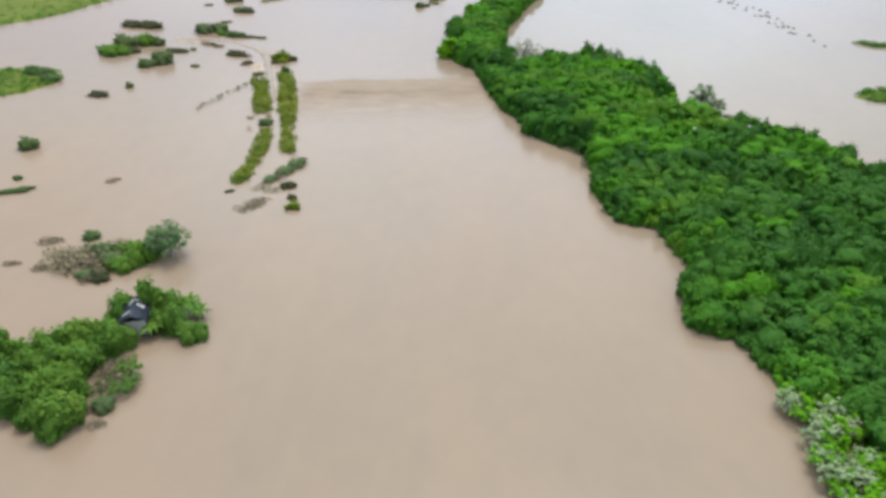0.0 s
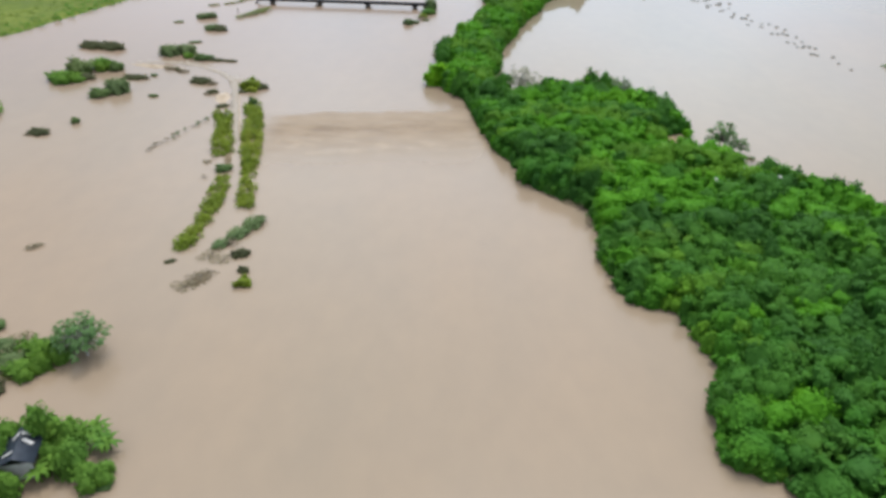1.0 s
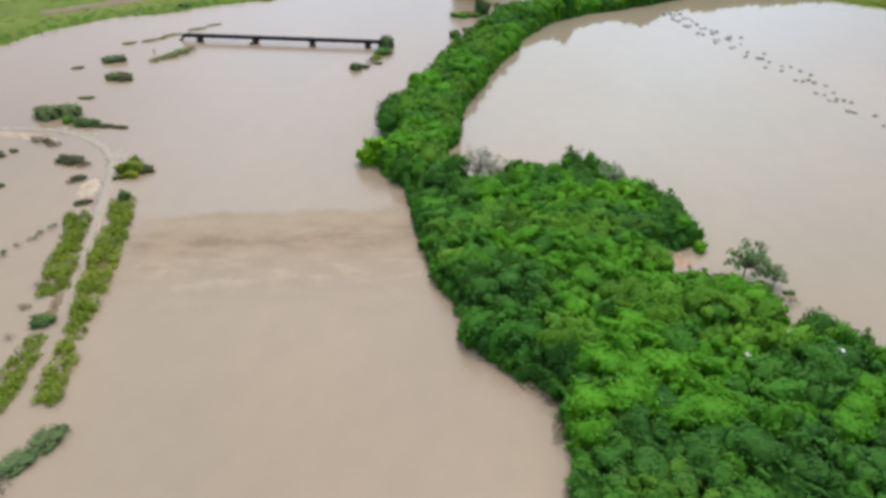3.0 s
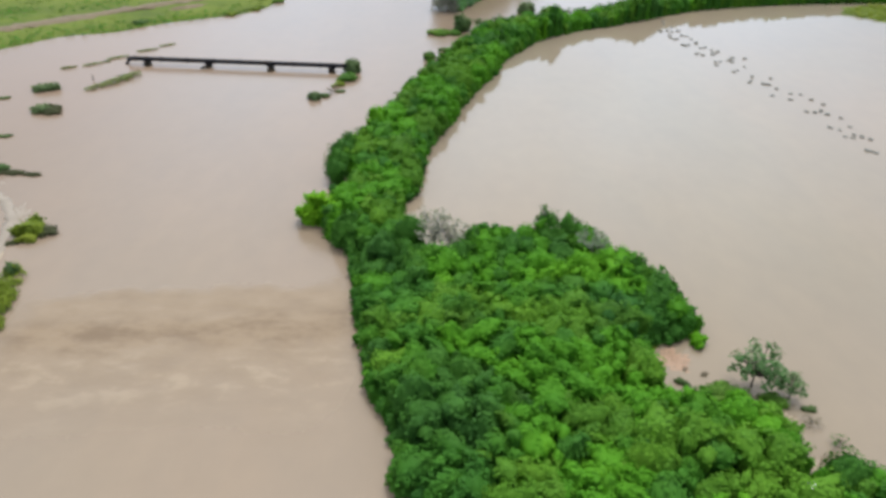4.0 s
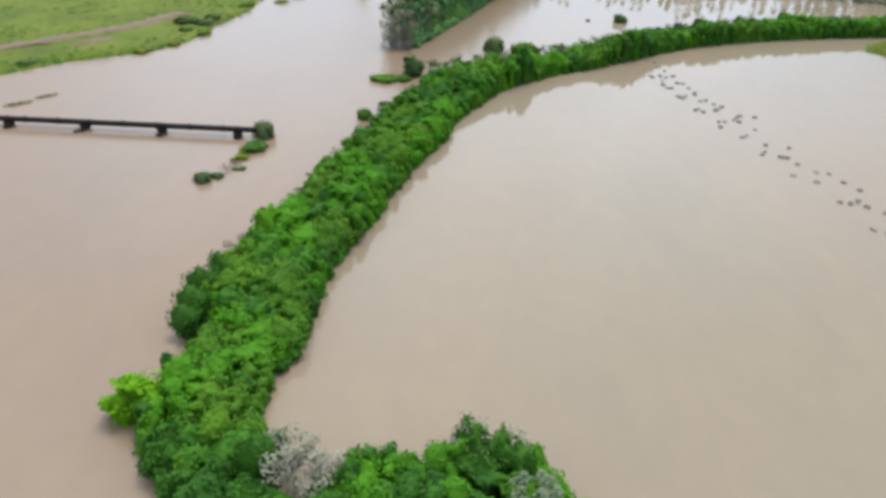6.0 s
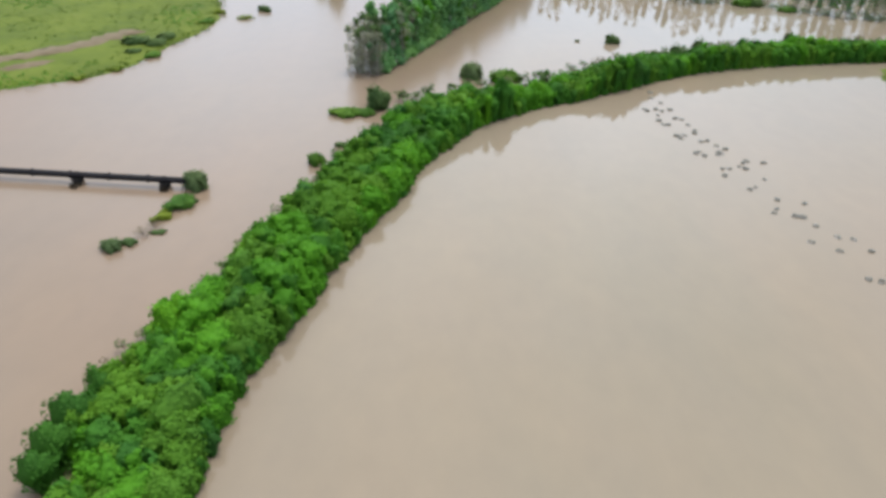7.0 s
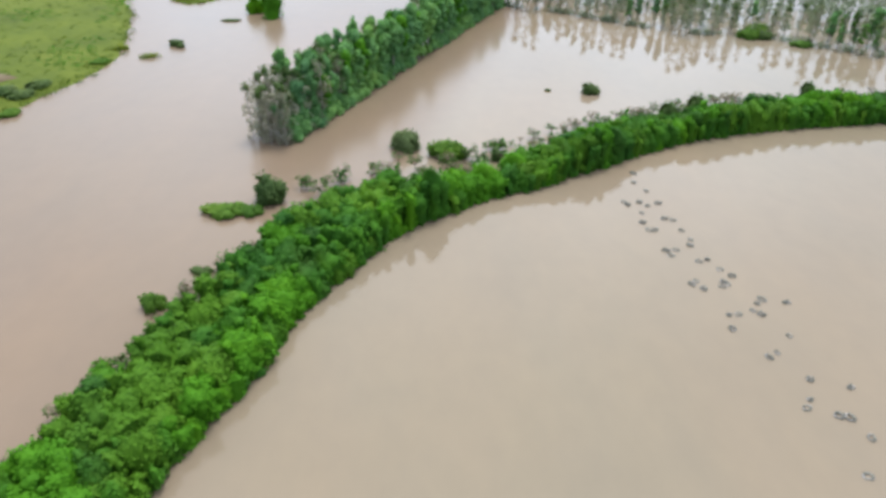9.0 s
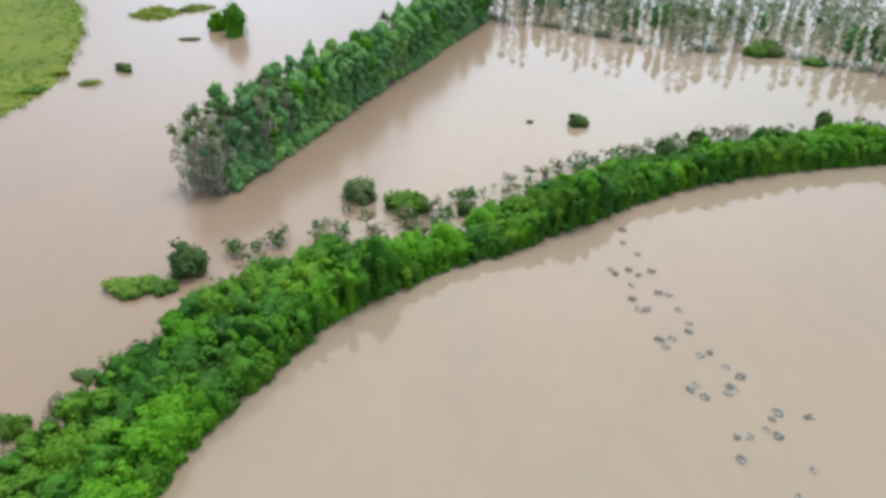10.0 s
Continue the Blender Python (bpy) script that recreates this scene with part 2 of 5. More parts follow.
LEAF_TUFT = leaf_material("bluish_tufted_leaves", [(0.1, (0.062, 0.132, 0.050)), (0.5, (0.088, 0.172, 0.066)), (0.9, (0.125, 0.205, 0.092))])
LEAF_TAN = leaf_material("pale_tan_twigs", [(0.1, (0.185, 0.165, 0.112)), (0.5, (0.235, 0.208, 0.145)), (0.9, (0.190, 0.205, 0.120))])
LEAF_SAGE = leaf_material("sage_green_leaves", [(0.1, (0.061, 0.114, 0.042)), (0.5, (0.089, 0.149, 0.052)), (0.9, (0.136, 0.180, 0.072))])
LEAF_MURK = leaf_material("murky_olive_leaves", [(0.1, (0.058, 0.068, 0.036)), (0.5, (0.080, 0.092, 0.048)), (0.9, (0.110, 0.112, 0.066))])
LEAF_SILVER = leaf_material("silvery_leaves", [(0.1, (0.265, 0.282, 0.242)), (0.5, (0.356, 0.374, 0.330)), (0.9, (0.460, 0.471, 0.437))])
LEAF_WEED = leaf_material("pale_water_weed", [(0.1, (0.138, 0.168, 0.066)), (0.5, (0.172, 0.204, 0.077)), (0.9, (0.218, 0.234, 0.110))])
LEAF_PALE = leaf_material("pale_green_leaves", [(0.1, (0.189, 0.275, 0.145)), (0.5, (0.284, 0.375, 0.217)), (0.9, (0.405, 0.463, 0.319))])
FIELD_GRASS = leaf_material("riverside_grass", [(0.1, (0.033, 0.074, 0.009)), (0.5, (0.058, 0.103, 0.009)), (0.9, (0.097, 0.128, 0.014))])
GRASS = leaf_material("flooded_grass_blades", [(0.1, (0.099, 0.154, 0.022)), (0.5, (0.152, 0.205, 0.024)), (0.9, (0.211, 0.234, 0.040))])
BARK = rough_material("grey_brown_bark", [(0.3, (0.05, 0.042, 0.032)), (0.7, (0.11, 0.095, 0.076))], 3.0, 0.9, 0.7, 0.03)
BARK_PALE = rough_material("pale_eucalyptus_bark", [(0.3, (0.220, 0.209, 0.193)), (0.55, (0.363, 0.352, 0.336)), (0.75, (0.462, 0.451, 0.429))], 2.0, 0.75, 0.4, 0.02, stretch=(1, 1, 0.3))
BARK_GREY = rough_material("grey_thin_bark", [(0.3, (0.169, 0.163, 0.150)), (0.7, (0.312, 0.299, 0.280))], 2.0, 0.8, 0.4, 0.02, stretch=(1, 1, 0.3))
SOIL = rough_material("wet_silt_and_weeds", [(0.3, (0.044, 0.069, 0.010)), (0.46, (0.069, 0.101, 0.010)), (0.6, (0.091, 0.124, 0.013)), (0.8, (0.105, 0.115, 0.033))], 0.06, 0.95, 0.5, 0.1)
MUD = rough_material("pinkish_wet_mud", [(0.3, (0.225, 0.145, 0.095)), (0.7, (0.270, 0.185, 0.130))], 0.6, 0.5, 0.3, 0.02)
DIRT = rough_material("tan_dirt", [(0.3, (0.095, 0.076, 0.046)), (0.7, (0.150, 0.120, 0.078))], 0.4, 0.9, 0.4, 0.03)
LEAF_UMBER = leaf_material("dark_driftwood", [(0.1, (0.022, 0.018, 0.014)), (0.5, (0.038, 0.031, 0.024)), (0.9, (0.050, 0.046, 0.030))])
SAND = rough_material("wet_pale_sand", [(0.3, (0.235, 0.190, 0.135)), (0.7, (0.34, 0.285, 0.22))], 0.5, 0.6, 0.4, 0.03)
ROADTOP = rough_material("silted_concrete_road", [(0.3, (0.180, 0.152, 0.118)), (0.7, (0.240, 0.210, 0.172))], 0.6, 0.5, 0.3, 0.02)
PIPE_PAINT = rough_material("black_pipe_coating", [(0.3, (0.008, 0.008, 0.011)), (0.7, (0.018, 0.018, 0.023))], 1.5, 0.8, 0.25, 0.02)
CONCRETE = rough_material("stained_dark_concrete", [(0.3, (0.014, 0.013, 0.014)), (0.7, (0.03, 0.029, 0.028))], 1.8, 0.9, 0.5, 0.03)
ROOF_BLUE = rough_material("dark_blue_roof_sheet", [(0.3, (0.012, 0.018, 0.030)), (0.7, (0.028, 0.038, 0.055))], 1.2, 0.5, 0.2, 0.02)
SHEET_WHITE = rough_material("white_weathered_sheet", [(0.3, (0.30, 0.31, 0.32)), (0.7, (0.50, 0.51, 0.52))], 2.0, 0.6, 0.2, 0.02)
WOOD = rough_material("weathered_wood", [(0.3, (0.06, 0.045, 0.03)), (0.7, (0.12, 0.096, 0.07))], 4.0, 0.85, 0.5, 0.02)
FLOAT = rough_material("grey_weathered_float", [(0.3, (0.195, 0.198, 0.201)), (0.7, (0.330, 0.326, 0.330))], 3.0, 0.7, 0.5, 0.03)


# ---- mesh helpers ----
class Builder:
    """Gathers quads and triangles, and turns them into one mesh."""

    def __init__(self):
        self.v, self.f, self.count, self.tint = [], [], 0, []

    def add(self, verts, faces, tint=0.0):
        verts = np.asarray(verts, dtype=np.float32)
        self.v.append(verts)
        self.f.append(np.asarray(faces, dtype=np.int32) + self.count)
        self.tint.append(np.full(len(verts), tint, dtype=np.float32))
        self.count += len(verts)

    def mesh(self, name, mat, smooth=False):
        me = bpy.data.meshes.new(name)
        v = np.concatenate(self.v)
        loops = np.concatenate([f.ravel() for f in self.f])
        sizes = np.concatenate([np.full(len(f), f.shape[1], dtype=np.int32) for f in self.f])
        starts = np.concatenate(([0], np.cumsum(sizes)[:-1])).astype(np.int32)
        me.vertices.add(len(v))
        me.vertices.foreach_set("co", v.ravel())
        me.loops.add(len(loops))
        me.loops.foreach_set("vertex_index", loops)
        me.polygons.add(len(sizes))
        me.polygons.foreach_set("loop_start", starts)
        if smooth:
            me.polygons.foreach_set("use_smooth", np.ones(len(sizes), dtype=bool))
        at = me.attributes.new("tint", "FLOAT", "POINT")
        at.data.foreach_set("value", np.concatenate(self.tint))
        me.update(calc_edges=True)
        me.materials.append(mat)
        return me


def part(name, me, parent, label=""):
    ob = new(name, me)
    ob.parent = parent
    return tagged(ob, label=label)


def thing(name, label, category, group="", at=(0, 0, 0), turn=0.0):
    ob = new(name)
    ob.matrix_basis = pose(*at, 0, 0, turn)
    return tagged(ob, label, category, group)


def tube(b, points, radii, sides=6, cap=True, tint=0.0):
    """A round limb along a line of points."""
    pts = [Vector(p) for p in points]
    rings = []
    for i, p in enumerate(pts):
        d = (pts[min(i + 1, len(pts) - 1)] - pts[max(i - 1, 0)]).normalized()
        side = d.cross(Vector((0, 0, 1)) if abs(d.z) < 0.9 else Vector((1, 0, 0))).normalized()
        up = side.cross(d)
        for k in range(sides):
            a = 2 * math.pi * k / sides
            rings.append(p + (side * math.cos(a) + up * math.sin(a)) * radii[i])
    faces = [(i * sides + k, i * sides + (k + 1) % sides, (i + 1) * sides + (k + 1) % sides, (i + 1) * sides + k) for i in range(len(pts) - 1) for k in range(sides)]
    b.add([tuple(r) for r in rings], faces, tint)
    if cap and sides == 4:
        return
    if cap:
        for end, i in ((pts[0], 0), (pts[-1], len(pts) - 1)):
            ring = [tuple(r) for r in rings[i * sides:(i + 1) * sides]] + [tuple(end)]
            tri = [(k, (k + 1) % sides, sides) if i else ((k + 1) % sides, k, sides) for k in range(sides)]
            b.add(ring, tri, tint)


def box(b, centre, size, turn=0.0, bevel=0.0):
    """A block with its upright edges cut."""
    x, y, z = (s / 2 for s in size)
    c = bevel or min(x, y) * 0.12
    outline = [(x - c, -y), (x, -y + c), (x, y - c), (x - c, y), (-x + c, y), (-x, y - c), (-x, -y + c), (-x + c, -y)]
    ca, sa = math.cos(turn), math.sin(turn)
    ring = [(centre[0] + p * ca - q * sa, centre[1] + p * sa + q * ca) for p, q in outline]
    v = [(p, q, centre[2] - z) for p, q in ring] + [(p, q, centre[2] + z) for p, q in ring]
    b.add(v, [(k, (k + 1) % 8, 8 + (k + 1) % 8, 8 + k) for k in range(8)])
    b.add(v + [(centre[0], centre[1], centre[2] + z), (centre[0], centre[1], centre[2] - z)], [(8 + k, 8 + (k + 1) % 8, 16) for k in range(8)] + [((k + 1) % 8, k, 17) for k in range(8)])


def inner_lobe(b, rng, x, y, z, r, h, tint):
    """The closed twigs and leaves inside one lobe of a crown."""
    v = []
    for up, wide in ((-0.55, 0.75), (0.15, 0.98), (0.7, 0.68)):
        for k in range(6):
            a = math.pi * (k + up) / 3
            q = r * wide * rng.uniform(0.8, 1.15)
            v.append((x + q * math.cos(a), y + q * math.sin(a), max(z + h * up * rng.uniform(0.85, 1.15), -0.05)))
    v.append((x, y, z + h))
    b.add(v[:18], [(i * 6 + k, i * 6 + (k + 1) % 6, i * 6 + 6 + (k + 1) % 6, i * 6 + 6 + k) for i in range(2) for k in range(6)], tint)
    b.add(v[12:], [(k, (k + 1) % 6, 6) for k in range(6)], tint)


def leaves(b, rng, lobes, per_lobe, size, tint=0.0, flat=0.4, slim=0.75, fill=0.7, low=-0.35, out=1.12, shell=0.0):
    """Leaf blades over a heap of rounded lobes (x, y, z, radius, height radius); those buried inside another lobe are left out."""
    lobes = np.asarray(lobes, dtype=float)
    middle = lobes[:, :3].mean(0)
    reach = max(np.ptp(lobes[:, 0]), np.ptp(lobes[:, 1]), lobes[:, 3].max() * 2) / 2
    for i, (x, y, z, r, h) in enumerate(lobes):
        n = max(6, int(per_lobe * (r * (r + h) / 2) ** 0.9))
        d = rng.normal(size=(n * 2, 3))
        d /= np.linalg.norm(d, axis=1)[:, None]
        d = d[d[:, 2] > low][:n]
        k = rng.uniform(fill, out, len(d))[:, None]
        p = np.array([x, y, z]) + d * k * np.array([r, r, h])
        if shell:
            inner_lobe(b, rng, x, y, z, r * shell, h * shell, tint)
        keep = np.ones(len(p), dtype=bool)
        for j, (a, c, e, q, s) in enumerate(lobes):
            if j != i:
                keep &= (((p - [a, c, e]) / [q, q, s]) ** 2).sum(1) > 0.55
        keep &= p[:, 2] > 0.02
        p, d = p[keep], d[keep]
        m = len(p)
        if not m:
            continue
        nrm = d * 0.46 + rng.normal(size=(m, 3)) * flat * 0.85 + np.array([0, 0, 0.68]) + (p - middle) * [0.5, 0.5, 0.25] / reach
        nrm /= np.linalg.norm(nrm, axis=1)[:, None]
        t = np.cross(nrm, rng.normal(size=(m, 3)))
        t /= np.linalg.norm(t, axis=1)[:, None] + 1e-9
        s = np.cross(nrm, t)
        ln = size * rng.uniform(0.7, 1.35, m)[:, None]
        wd = ln * slim
        quad = np.stack([p - t * ln / 2, p + s * wd / 2 - nrm * ln * 0.06, p + t * ln / 2 - nrm * ln * 0.1, p - s * wd / 2 - nrm * ln * 0.06], axis=1).reshape(-1, 3)
        quad[:, 2] = np.maximum(quad[:, 2], 0.01)
        b.add(quad, np.arange(4 * m).reshape(-1, 4), tint)


def bare_limbs(b, rng, lobes, foot, root_radius, sides=5, reach=0.8):
    """A tapered trunk from below the waterline, with a limb to each lobe."""
    top = Vector((foot[0] + rng.uniform(-0.15, 0.15), foot[1] + rng.uniform(-0.15, 0.15), foot[2]))
    tube(b, [(foot[0], foot[1], -0.8), (foot[0] * 0.8, foot[1] * 0.8, foot[2] * 0.5), top], [root_radius, root_radius * 0.8, root_radius * 0.6], sides)
    for x, y, z, r, h in lobes:
        end = Vector((x, y, z))
        mid = top.lerp(end, 0.5) + Vector((0, 0, 0.12 * (end - top).length))
        tube(b, [top, mid, top.lerp(end, reach)], [root_radius * 0.5, root_radius * 0.32, root_radius * 0.14], 4)


# ---- the plan ----
RIVER_SIDE = [(33.4, 36), (33.2, 42.6), (33.7, 49), (32.5, 55.2), (27.7, 58.2), (28.4, 65), (31.4, 70), (29.5, 79), (24.3, 81.5), (23.4, 90), (24.5, 97), (23.8, 104), (19, 108), (15.1, 112.5), (15.3, 116.5), (14.0, 120), (12.3, 123.4), (10.4, 133), (8, 147), (4.6, 152.6),
              (3.0, 156.4), (3.0, 160), (5.4, 162.5), (4.8, 166), (6.4, 167.4), (6.0, 169.6), (3.3, 171.4), (4, 179), (6.6, 189.5), (11, 195), (12, 204), (13.2, 207.2), (15.8, 209.4), (16.6, 212), (15.4, 213.4), (16, 215), (21, 232), (25.5, 240), (29, 248), (34, 255), (40, 259)]
FAR_SIDE = [(48, 260.5), (56, 262.5), (62, 269.5), (70, 275), (85, 283.7), (100, 290.6), (117, 295), (136, 298.4), (170, 303), (240, 306)]
POND_SIDE = [(240, 294), (170, 292.5), (131.2, 289.5), (113.8, 286.2), (103.6, 283.4), (93.3, 279.2), (83.3, 273.5), (79.4, 270.4), (70.7, 265), (65.8, 261.6), (58.4, 258.2), (52.8, 254), (47.8, 250.1), (44.3, 246.5), (41.5, 241.9), (38.2, 236.1), (35.7, 232), (34.1, 227.9), (33.0, 222.4), (30.7, 216.7), (28, 210.6), (25.9, 205), (23.9, 198.8), (23.5, 195.2), (21.6, 191.2), (19.9, 186.4), (18.4, 182), (17.6, 177.4), (17, 168.8), (16.6, 164.8), (14.4, 160.7), (14.2, 157.5)]
BULGE = [(15.5, 152.5), (17, 147.5), (20, 145.5), (23.5, 150.6), (26.5, 151.0), (29.2, 149.6), (31.2, 152), (33, 152.2), (38.4, 151), (42.2, 144.2), (46, 138), (47.9, 133), (45.6, 130.6), (41.8, 130.2), (40.6, 126.6), (41.2, 122.5), (42.8, 120.8), (46.2, 121.1), (49.5, 120.8), (51.3, 117.6), (50.8, 115.0), (49.8, 113.2), (51.0, 111.8), (54.6, 111.7), (56.4, 110.2), (60.6, 105.6), (65, 99), (67, 90), (65.5, 76), (61.5, 58), (59, 44), (55, 34), (48, 29.5), (40, 28.5), (34, 30)]
WOOD_EDGE = np.array(RIVER_SIDE + FAR_SIDE + POND_SIDE + BULGE, dtype=float)
FIELD_EDGE = np.array([(-128, 160), (-112, 180), (-103, 189), (-97, 206), (-86, 236), (-76, 249), (-66, 252), (-49, 266), (-40, 270), (-34.5, 275), (-29, 284), (-27, 297.5), (-22.5, 312), (-21.5, 328), (-25, 342), (-31, 362), (-45, 395), (-70, 430), (-130, 470), (-330, 500), (-330, 160)], dtype=float)


def inside(poly, x, y):
    x, y = np.asarray(x, dtype=float), np.asarray(y, dtype=float)
    hit = np.zeros(x.shape, dtype=bool)
    for (x0, y0), (x1, y1) in zip(poly, np.roll(poly, -1, axis=0)):
        hit ^= ((y0 > y) != (y1 > y)) & (x < (x1 - x0) * (y - y0) / (y1 - y0 + 1e-12) + x0)
    return hit


def edge_distance(poly, x, y):
    x, y = np.asarray(x, dtype=float), np.asarray(y, dtype=float)
    best = np.full(x.shape, 1e9)
    for (x0, y0), (x1, y1) in zip(poly, np.roll(poly, -1, axis=0)):
        dx, dy = x1 - x0, y1 - y0
        t = np.clip(((x - x0) * dx + (y - y0) * dy) / (dx * dx + dy * dy + 1e-12), 0, 1)
        best = np.minimum(best, np.hypot(x - x0 - t * dx, y - y0 - t * dy))
    return best


def sheet(name, xs, ys, height, mat, label, category):
    """One sheet over uneven lines of x and y, with a height for each crossing."""
    gx, gy = np.meshgrid(xs, ys)
    v = np.stack([gx, gy, height(gx, gy)], axis=-1).reshape(-1, 3)
    nx, ny = len(xs), len(ys)
    i = (np.arange(ny - 1)[:, None] * nx + np.arange(nx - 1)[None, :]).ravel()
    b = Builder()
    b.add(v, np.stack([i, i + 1, i + 1 + nx, i + nx], axis=1))
    ob = new(name, b.mesh(name, mat, smooth=True))
    return tagged(ob, label, category, kind="structure")


def wood_and_field(x, y):
    """The bed of the flood, with the banks that stand out of it."""
    h = np.full(x.shape, -1.6)
    for poly, top in ((WOOD_EDGE, 0.3), (FIELD_EDGE, 0.5)):
        d = edge_distance(poly, x, y) * np.where(inside(poly, x, y), 1, -1)
        h = np.maximum(h, np.clip(-0.15 + d * 0.16, -1.6, top))
    wob = np.sin(x * 0.31 + np.sin(y * 0.17) * 2) * np.sin(y * 0.27 + np.sin(x * 0.13) * 2)
    return h + np.where(h > -1.5, wob * 0.12, 0)


far_lines = [-5000, -2500, -1200, -700, -450]
GX = np.array(far_lines + list(np.arange(-340, 261, 4.0)) + [320, 450, 700, 1200, 2500, 5000], dtype=float)
GY = np.array(far_lines + [-200, -80] + list(np.arange(0, 521, 4.0)) + [600, 750, 1200, 2500, 5000], dtype=float)
sheet("ground", GX, GY, wood_and_field, SOIL, "weedy silt banks under the brown flood water", "ground")

CREST_Y = 139.5


def river_surface(x, y):
    """Flat but for standing waves below the drowned weir."""
    below = np.clip((CREST_Y + 0.04 * (x + 10) - y) / 2.0, 0, 1) * np.clip((y - 114) / 22.0, 0, 1)
    across = np.clip((x + 29) / 5, 0, 1) * np.clip((12 - x) / 4, 0, 1)
    wave = np.sin(y * 1.7 + np.sin(x * 0.33) * 1.3) * 0.5 + np.sin(x * 0.9 + y * 0.8 + np.sin(y * 0.5)) * 0.5
    return below * across * wave * 0.07


WX = np.array(far_lines + [-300, -150, -60] + list(np.arange(-32, 15, 0.6)) + [40, 100, 200, 350, 700, 1200, 2500, 5000], dtype=float)
WY = np.array(far_lines + [-200, 0, 60] + list(np.arange(110, 144, 0.5)) + [200, 300, 420, 700, 1200, 2500, 5000], dtype=float)
sheet("water", WX, WY, river_surface, WATER, "tan muddy flood water reflecting an overcast sky", "water")


# ---- plants: one function a kind ----
def crown(b, rng, x, y, h, r, rz, leaf, density, tint=0.0, skirt=True, rough=0.45, knobs=1.3, low=-0.35, lofted=False, inner=0.87):
    """One leafy crown: a knobbly dome of leaf blades over closed inner twigs, with a skirt of hanging leaves down to the water.
    A lofted crown is closed below and stands clear of the ground; with inner 0 it is open, and its limbs show."""
    base = h - rz if lofted else max(h - rz, 0.25)
    k = int(6 + 6 * r * knobs)
    ox, oy, oz = rng.uniform(0, 40, 3)

    def warp(p):
        """Pulls the round dome out of shape, so that no two crowns are alike and none is a ball."""
        u, v, w = (p[:, 0] - x) + ox, (p[:, 1] - y) + oy, p[:, 2] + oz
        g = 0.22 * r + 0.10
        p = p.copy()
        p[:, 0] += g * np.sin(1.15 * v + 1.4 * np.sin(0.8 * u + w)) + 0.13 * np.sin(3.1 * v + 2.3 * w)
        p[:, 1] += g * np.sin(1.05 * u + 1.4 * np.sin(0.9 * v + w)) + 0.13 * np.sin(2.9 * u + 2.1 * w)
        p[:, 2] += np.clip(p[:, 2], 0, 2) / 2 * (0.20 * np.sin(1.6 * u + 0.8 * v) * np.sin(1.5 * v - 0.5 * u) * r + 0.12 * np.sin(3.7 * u) * np.sin(3.3 * v))
        return p

    lobe = rng.normal(size=(k, 3))
    lobe[:, 2] = np.abs(lobe[:, 2]) * 0.9 - 0.15
    lobe /= np.linalg.norm(lobe, axis=1)[:, None]
    push = rng.uniform(0.75, 1.2, k)

    def surface(d):
        dots = d @ lobe.T
        best = dots.argmax(1)
        c = np.clip((dots[np.arange(len(d)), best] - 0.78) / 0.22, 0, 1)
        return 0.83 + 0.19 * np.sqrt(c) * push[best], best

    n = int(density * 2 * math.pi * r * (0.45 * r + 0.75 * rz))
    d = rng.normal(size=(n * 2, 3))
    d /= np.linalg.norm(d, axis=1)[:, None]
    d = d[d[:, 2] > low][:n]
    swell, best = surface(d)
    p = np.array([x, y, base]) + d * (swell * (0.86 + 0.27 * rng.random(len(d)) ** 1.2))[:, None] * np.array([r, r, rz])
    nrm = d / np.array([1, 1, max(rz / r, 0.5)]) + (d - lobe[best]) * 0.55 + np.array([0, 0, 0.35]) + rng.normal(size=d.shape) * rough
    if skirt and base > 0.8:
        m = int(density * 2 * math.pi * r * base * 0.5)
        a = rng.uniform(0, 2 * math.pi, m)
        q = r * rng.uniform(0.72, 0.98, m)
        side = np.stack([x + q * np.cos(a), y + q * np.sin(a), rng.uniform(0.06, base, m)], axis=1)
        p = np.concatenate([p, side])
        nrm = np.concatenate([nrm, np.stack([np.cos(a), np.sin(a), np.full(m, 0.5)], axis=1) + rng.normal(size=(m, 3)) * rough])
    p = warp(p)
    keep = p[:, 2] > 0.03
    p, nrm = p[keep], nrm[keep]
    nrm /= np.linalg.norm(nrm, axis=1)[:, None]
    m = len(p)
    t = np.cross(nrm, rng.normal(size=(m, 3)))
    t /= np.linalg.norm(t, axis=1)[:, None] + 1e-9
    s = np.cross(nrm, t)
    ln = leaf * rng.uniform(0.65, 1.35, m)[:, None]
    quad = np.stack([p - t * ln / 2, p + s * ln * 0.38 - nrm * ln * 0.06, p + t * ln / 2 - nrm * ln * 0.1, p - s * ln * 0.38 - nrm * ln * 0.06], axis=1).reshape(-1, 3)
    quad[:, 2] = np.maximum(quad[:, 2], 0.01)
    b.add(quad, np.arange(4 * m).reshape(-1, 4), tint)
    if not inner:
        return
    seg, v = 9, []
    for up in (-0.3, 0.1, 0.45, 0.75, 0.94):
        a = 2 * math.pi * (np.arange(seg) + 3 * up) / seg
        w = math.sqrt(1 - up * up)
        dd = np.stack([w * np.cos(a), w * np.sin(a), np.full(seg, up)], axis=1)
        v.append(np.array([x, y, base]) + dd * (surface(dd)[0] * inner)[:, None] * np.array([r, r, rz]))
    foot = v[0].copy()
    foot[:, :2] = np.array([x, y]) + (foot[:, :2] - [x, y]) * 0.86
    foot[:, 2] = base - rz * 0.5 if lofted else -0.3
    if lofted:
        foot[:, :2] = np.array([x, y]) + (foot[:, :2] - [x, y]) * 0.4
    v = warp(np.concatenate([foot, *v, [[x, y, base + rz * 0.80]]]))
    v[seg:, 2] = np.maximum(v[seg:, 2], 0.05)
